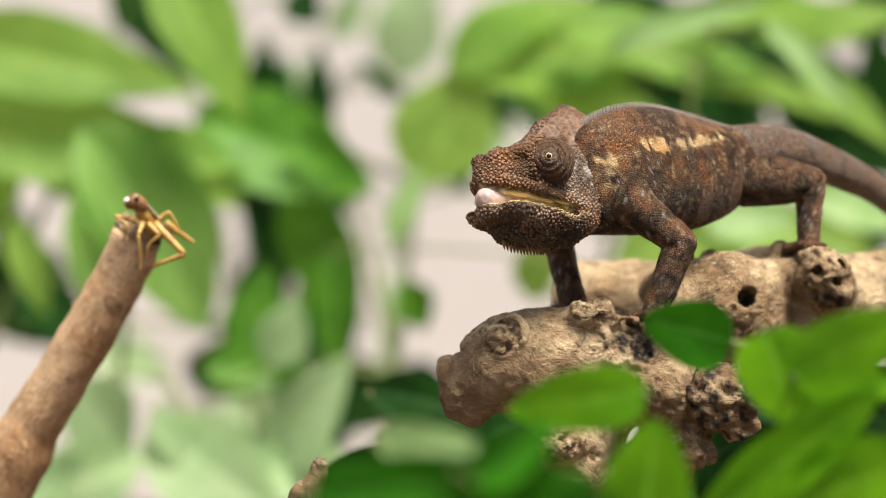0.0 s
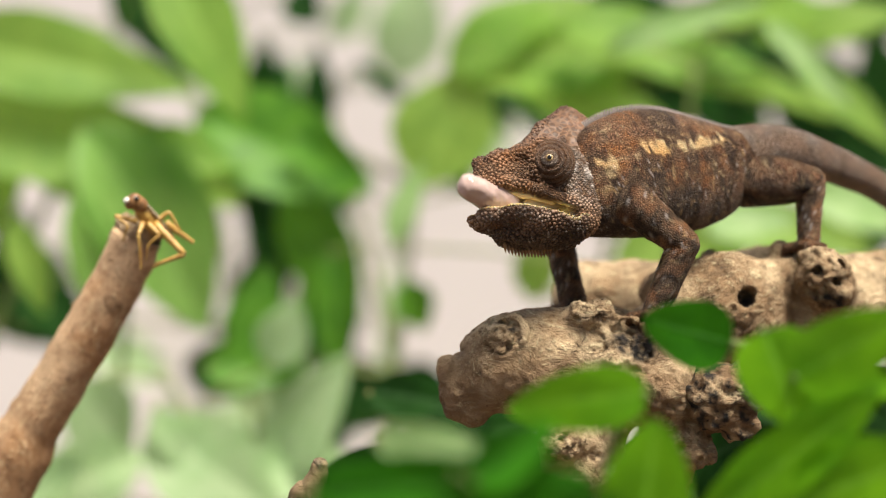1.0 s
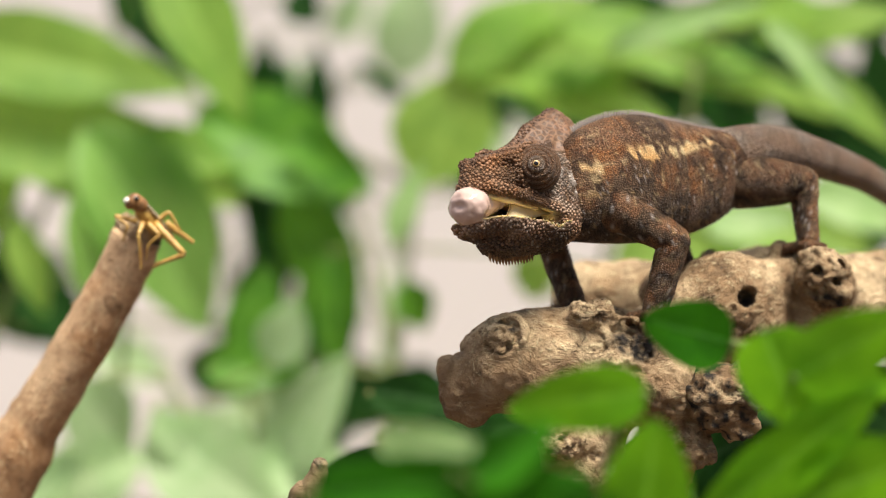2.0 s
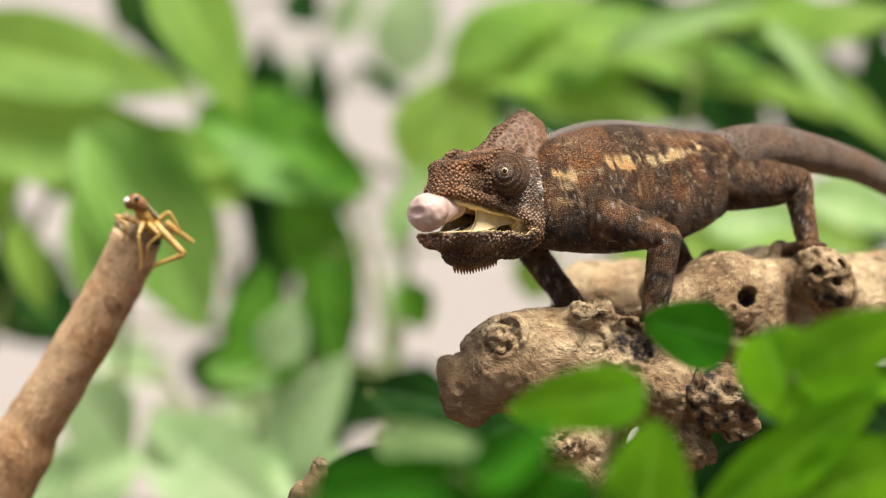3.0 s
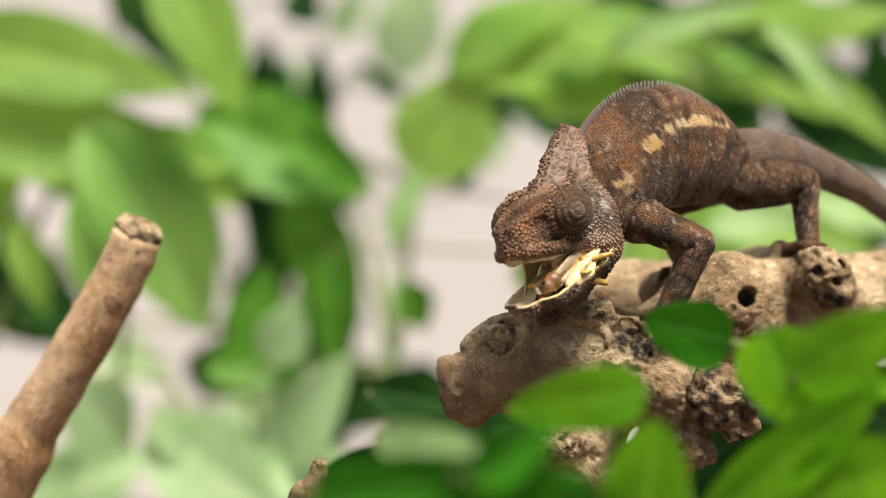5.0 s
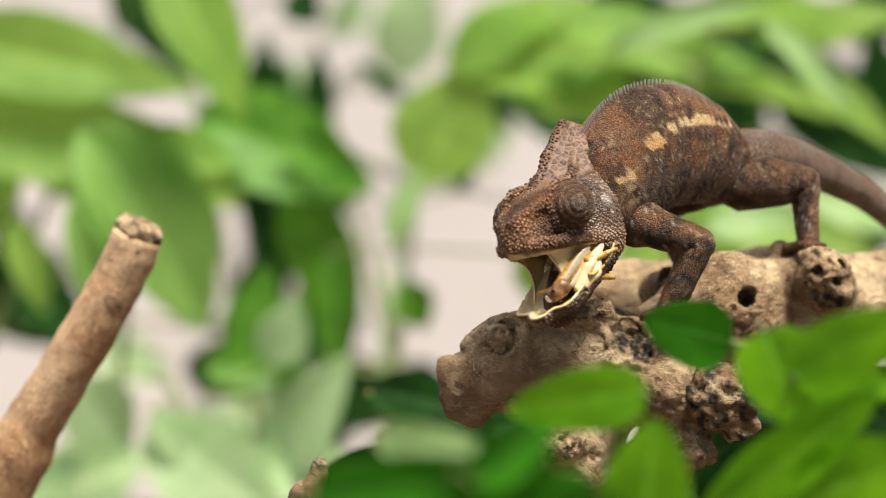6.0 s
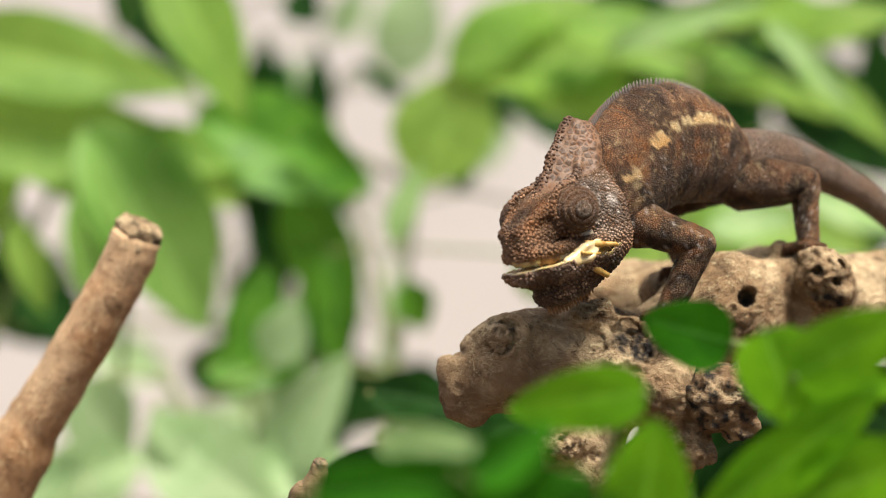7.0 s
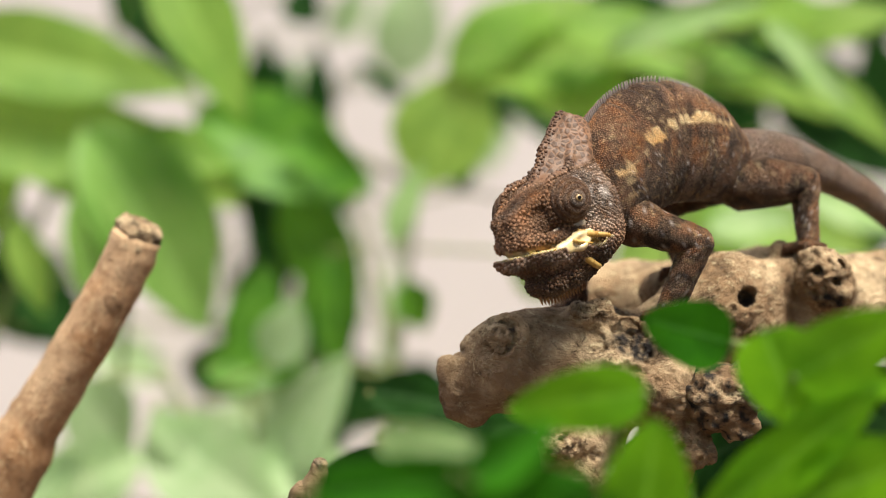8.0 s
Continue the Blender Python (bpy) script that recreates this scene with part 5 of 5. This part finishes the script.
def legs():
    leg(lambda t: (ARM(t)[0], 1.7, ARM(t)[1]), lambda t: (FOOT(t)[0], 1.7, FOOT(t)[1]), 2.4, 2.75, (1, -0.15, 0.1), (0.95, 0.74, 0.64, 0.60), (0.62, 0.56, 0.52, 0.46), 1.0)
    leg(lambda t: (SHOULDER(t)[0] - 0.1, 4.6, SHOULDER(t)[1] - 1.0), lambda t: (4.85, 3.8, -2.15), 2.7, 3.2, (-1, 0.2, 0.3), (0.8, 0.65, 0.6, 0.58), (0.58, 0.54, 0.52, 0.5), 5.0)
    leg(lambda t: (PELVIS(t)[0] + 0.25, 5.0, PELVIS(t)[1] - 0.75), lambda t: (13.6, 4.5, 0.15), 2.35, 2.35, (1, -0.1, 1), (1.02, 0.98, 0.85, 0.62), (0.60, 0.50, 0.46, 0.42), 9.0, 0.05)
    leg(lambda t: (PELVIS(t)[0] - 0.2, 6.2, PELVIS(t)[1] - 0.75), lambda t: (9.1, 5.0, -0.75), 2.6, 2.6, (-1, 0.2, 0.2), (0.75, 0.6, 0.5, 0.45), (0.48, 0.45, 0.42, 0.4), 13.0)


def tail():
    path = curve_through(((-0.8, -0.2, 0.1), (0.7, 0.3, 0.36), (2.06, 1.0, 0.26), (3.2, 1.7, -0.17), (4.4, 2.5, -0.68), (6.0, 3.6, -1.6), (9.0, 5.6, -4.2), (10.4, 6.6, -7.6), (10.0, 6.4, -10.4), (8.4, 5.4, -11.6)), 120)
    v, f = loft(path, np.interp(np.linspace(0, 1, 120), np.linspace(0, 1, 10), (1.02, 0.86, 0.76, 0.7, 0.62, 0.52, 0.38, 0.28, 0.2, 0.08)), 32, 1.12)
    masks = skin_masks(v, rust=0.4 + 0.4 * speckle(v, 1.2, -0.2, 0.4, 2), grey=0.4 * speckle(v, 1.0, -0.4, 0.4, 6) + 0.6, dark=0.3 * (np.sin(v[:, 0] * 5.0) > 0.55) * speckle(v, 2, -0.4, 0.3))

    def pose_at(t):
        p = PELVIS(t)
        return Matrix.Translation(place((p[0], 5.2, p[1]))) @ Matrix.Rotation(-radians(float(TAIL(t)[0])), 4, "Y")
    limb_part("tail", mesh_of("tail", v, f, SKIN, masks), pose_at, "long tapering reddish-brown tail")


# how far the tongue's club stands out of the mouth, in cm, before the shot
OUT = eased([(0, -1.1), (0.5, -1.05), (1.0, -0.2), (1.5, 0.4), (1.7, 0.45), (2.8, 0.85), (3.0, 1.0), (3.2, 1.3), (3.3, 1.4)])
# three points beyond the lower lip while it is shot out and drawn in
SHOT = eased([
    (3.2, *(-0.87, -1, 1.15), *(-1.27, -1, 1.21), *(-1.66, -1, 1.29)), (3.3, *(-1.86, -1, 1.05), *(-3.08, 0, 1.32), *(-4.13, 1, 1.64)), (3.4, *(-3.3, 0.5, 1.47), *(-7.36, 3.5, 1.64), *(-10.97, 6, 2.54)),
    (3.5, *(-2.88, 0, 1.26), *(-5.81, 2, 0.22), *(-9.75, 4.5, 1.18)), (3.6, *(-1.66, -1, -1.4), *(-3.46, -0.5, -1.33), *(-5.51, 0.5, -1.15)), (3.7, *(-1.26, -1.5, -1.16), *(-3.22, -1.5, -2.54), *(-4.6, -1.5, -5.58)),
    (3.8, *(-0.86, -2, -3.11), *(-1.84, -2, -4.28), *(-2.19, -2, -5.94)), (3.9, *(0.4, -2, -4.1), *(-0.25, -2, -5.2), *(-0.85, -2, -6.3)), (4.0, *(0.85, -2, -3.95), *(0.2, -2, -4.95), *(-0.4, -2, -6.0))]
    + [(4.1, *(0.9, -2.2, -4.08), *(0.12, -2.2, -4.66), *(-0.86, -2.2, -5.05)), (4.2, *(1.29, -2.2, -3.1), *(0.41, -2.2, -3.34), *(-0.57, -2.2, -3.59)), (4.3, *(2.27, -2, -2.91), *(1.68, -2, -3.11), *(1.19, -2, -3.34)), (4.5, *(2.87, -1.5, -2.34), *(2.58, -1.5, -2.44), *(2.28, -1.5, -2.54))])


def on_plan(m, q):
    """A point of a pose, in cm on the plan."""
    return (m @ (Vector(q) * CM) - place((0, 0, 0))) / CM


def tongue_curve(t):
    if t <= 3.25:
        e = float(OUT(t)[0])
        return curve_through([on_plan(head_pose(t), q) for q in ((-0.6, 0, -1.25), (0.6, 0, -1.2), (1.5, 0, -1.2), (1.62 + e, 0, -1.28 - 0.22 * e))], 61)
    r = SHOT(t)
    lip = [on_plan(head_pose(t), (-0.4, 0, -1.3)), on_plan(jaw_pose(t), (3.6, 0, 0.42))]
    shot = lip + [Vector(r[3 * k:3 * k + 3]) for k in range(3)]
    rest = [on_plan(jaw_pose(t), q) for q in ((-0.1, 0, -0.25), (0.2, 0, -0.25), (0.5, 0, -0.25), (0.8, 0, -0.25), (1.15, 0, -0.25))]
    home = min(1, max(0, (t - 4.25) / 0.25))
    return curve_through([p.lerp(q, home) for p, q in zip(shot, rest)], 61)


def along(t, u):
    pts = tongue_curve(t)
    run = np.concatenate([[0], np.cumsum([(b - a).length for a, b in zip(pts, pts[1:])])])
    s = u * run[-1]
    k = int(np.clip(np.searchsorted(run, s) - 1, 0, 59))
    q = pts[k].lerp(pts[k + 1], min(1, (s - run[k]) / max(run[k + 1] - run[k], 1e-6)))
    way = pts[min(k + 3, 60)] - pts[max(k - 2, 0)]
    return turned(way, (0, 0.2, 1), place(q))


def tongue():
    def pad(p):
        d = melt(rod(p, (-1.5, 0, -0.08), (0.0, 0, 0), 0.45, 0.58), ball(p, (0.15, 0, -0.02), (0.6, 0.66, 0.62)), 0.3)
        return carve(d, ball(p, (0.88, 0, 0.12), (0.25, 0.28, 0.14)), 0.2)
    v, f = surface(pad, (-2.1, -0.9, -0.9), (1.0, 0.9, 0.9), 0.06)
    v, _ = roughened(v, f, 0.05, 2.2, 3)
    limb_part("tongue_pad", mesh_of("tongue_pad", v, f, TONGUE), lambda t: along(t, 1.0), "wet pinkish club of the tongue")
    n = 13
    for k in range(n):
        fat = 0.14 + 0.34 * max(0, (k - 6) / 6) ** 1.6
        v, f = loft([(-0.55 + 1.1 * i / 12, 0, 0) for i in range(13)], [fat * math.sqrt(max(0.05, 1 - abs(i / 6 - 1) ** 6)) for i in range(13)], 14)
        v, _ = roughened(v, f, 0.04, 2.5, 3, k)
        u = 0.02 + 0.9 * k / (n - 1)
        limb_part("tongue_shaft", mesh_of("tongue_shaft", v, f, SHAFT), lambda t, u=u: along(t, u))
    v, f = surface(lambda p: melt(ball(p, (0, 0, 0), (0.6, 0.35, 0.2)), ball(p, (-0.4, 0, 0.05), (0.45, 0.4, 0.24)), 0.2), (-1.2, -0.8, -0.5), (1.0, 0.8, 0.6), 0.06)
    limb_part("tongue_root", mesh_of("tongue_root", v, f, FLESH), lambda t: jaw_pose(t) @ Matrix.Translation(Vector((2.5, 0, -0.12)) * CM), "red flesh at the root of the tongue")


torso()
head()
lower_jaw()
eye_turret(1)
eye_turret(-1)
legs()
tail()
tongue()


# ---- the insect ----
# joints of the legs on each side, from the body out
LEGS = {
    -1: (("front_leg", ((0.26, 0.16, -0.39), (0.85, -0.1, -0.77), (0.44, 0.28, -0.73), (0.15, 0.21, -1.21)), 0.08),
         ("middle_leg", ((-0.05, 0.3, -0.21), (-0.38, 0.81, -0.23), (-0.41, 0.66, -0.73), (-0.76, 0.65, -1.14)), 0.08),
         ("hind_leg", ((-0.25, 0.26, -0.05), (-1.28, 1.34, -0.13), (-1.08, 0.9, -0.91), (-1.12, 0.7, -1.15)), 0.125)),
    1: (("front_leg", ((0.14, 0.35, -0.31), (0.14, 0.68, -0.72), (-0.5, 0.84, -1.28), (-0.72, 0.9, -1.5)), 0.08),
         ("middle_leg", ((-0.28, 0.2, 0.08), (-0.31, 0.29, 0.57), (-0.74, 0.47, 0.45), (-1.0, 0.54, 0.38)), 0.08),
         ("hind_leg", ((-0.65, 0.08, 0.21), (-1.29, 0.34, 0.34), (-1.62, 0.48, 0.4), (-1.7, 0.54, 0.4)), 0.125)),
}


def insect(k=1.12):
    """A small grasshopper along +x (its head), z its back."""
    bug = tagged(new("grasshopper"), "yellow-brown grasshopper with long spiny hind legs", "grasshopper")
    v, f = loft([(-1.1 + 1.75 * i / 30, 0, -0.1 * math.sin(i / 30 * 3)) for i in range(31)], [0.06 + 0.22 * math.sin(math.pi * (0.06 + 0.9 * i / 30)) ** 0.6 * (1 + 0.05 * math.cos(i * 2.1)) for i in range(31)], 18)
    part("body", mesh_of("body", k * v, f, INSECT), bug)
    v, f = surface(lambda p: melt(ball(p, (0.8, 0, -0.02), (0.22, 0.24, 0.32)), ball(p, (0.5, 0, 0.06), (0.3, 0.29, 0.28)), 0.1), (0, -0.5, -0.5), (1.2, 0.5, 0.5), 0.045)
    part("head", mesh_of("head", k * v, f, INSECT_DARK), bug, "brown head and collar")
    v, f = surface(lambda p: ball(p, (1.0, 0, -0.14), (0.07, 0.14, 0.12)), (0.8, -0.3, -0.4), (1.2, 0.3, 0.2), 0.03)
    part("face", mesh_of("face", k * v, f, PALE_FACE), bug, "whitish face plate")
    for s in (-1, 1):
        v, f = surface(lambda p: ball(p, (0.86, 0.19 * s, 0.12), (0.08, 0.06, 0.1)), (0.6, -0.4, -0.2), (1.1, 0.4, 0.4), 0.03)
        part("eye", mesh_of("eye", k * v, f, EYE_BLACK), bug)
        v, f = loft([(0.4 - 0.16 * i, 0.14 * s + 0.03 * s * math.sin(i / 3), 0.24 - 0.015 * i) for i in range(11)], [0.05 + 0.09 * math.sin(math.pi * (i + 0.6) / 11.5) for i in range(11)], 10, 0.35)
        part("wing", mesh_of("wing", k * v, f, WING), bug)
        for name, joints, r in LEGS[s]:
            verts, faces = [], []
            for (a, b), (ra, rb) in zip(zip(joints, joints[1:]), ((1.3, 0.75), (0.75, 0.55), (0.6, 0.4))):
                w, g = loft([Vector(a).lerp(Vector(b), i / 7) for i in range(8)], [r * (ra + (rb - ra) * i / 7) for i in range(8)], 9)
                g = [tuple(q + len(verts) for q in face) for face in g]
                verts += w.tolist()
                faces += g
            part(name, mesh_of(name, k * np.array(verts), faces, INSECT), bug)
    return bug


grasshopper = insect()


def bug_pose(t):
    on_branch = turned((-0.55, -0.55, 0.6), (0.25, -0.2, 0.9), place((-11.13, 5.9, 1.26)))
    tip = along(t, 1.0) @ Matrix.Translation((0.004, 0, -0.001)) @ Matrix.Rotation(radians(155), 4, "Y")
    held = jaw_pose(t) @ turned((0.95, -0.3, 0.05), (0.3, 0.95, 0.1), Vector((2.2, 0.8, 0.5)) * CM)
    if t <= 3.4:
        return on_branch
    if t < 3.55:
        return turned((-0.5, -0.1, 0.85), (0.3, -1, 0.1), place((-11.3, 4.8, 2.59)))
    if t <= 4.2:
        a, b, u = tip, tip, 1.0
    else:
        a, b, u = tip, held, min(1, (t - 4.2) / 0.25)
    q = a.to_quaternion().slerp(b.to_quaternion(), u)
    return Matrix.Translation(a.translation.lerp(b.translation, u)) @ q.to_matrix().to_4x4()


def motions():
    """Key everything that moves: the animal's parts in its own space, and the insect."""
    home = Matrix.Translation(-PERCH)
    for ob, pose_at in moving:
        walk(ob, [(t, home @ pose_at(t)) for t in TIMES])
    for ob in sunk:
        walk(ob, [(t, Matrix.Translation((-0.0016 * float(LIDS(t)[0]), 0, 0))) for t in TIMES])
    walk(grasshopper, [(t, bug_pose(t)) for t in TIMES])


motions()
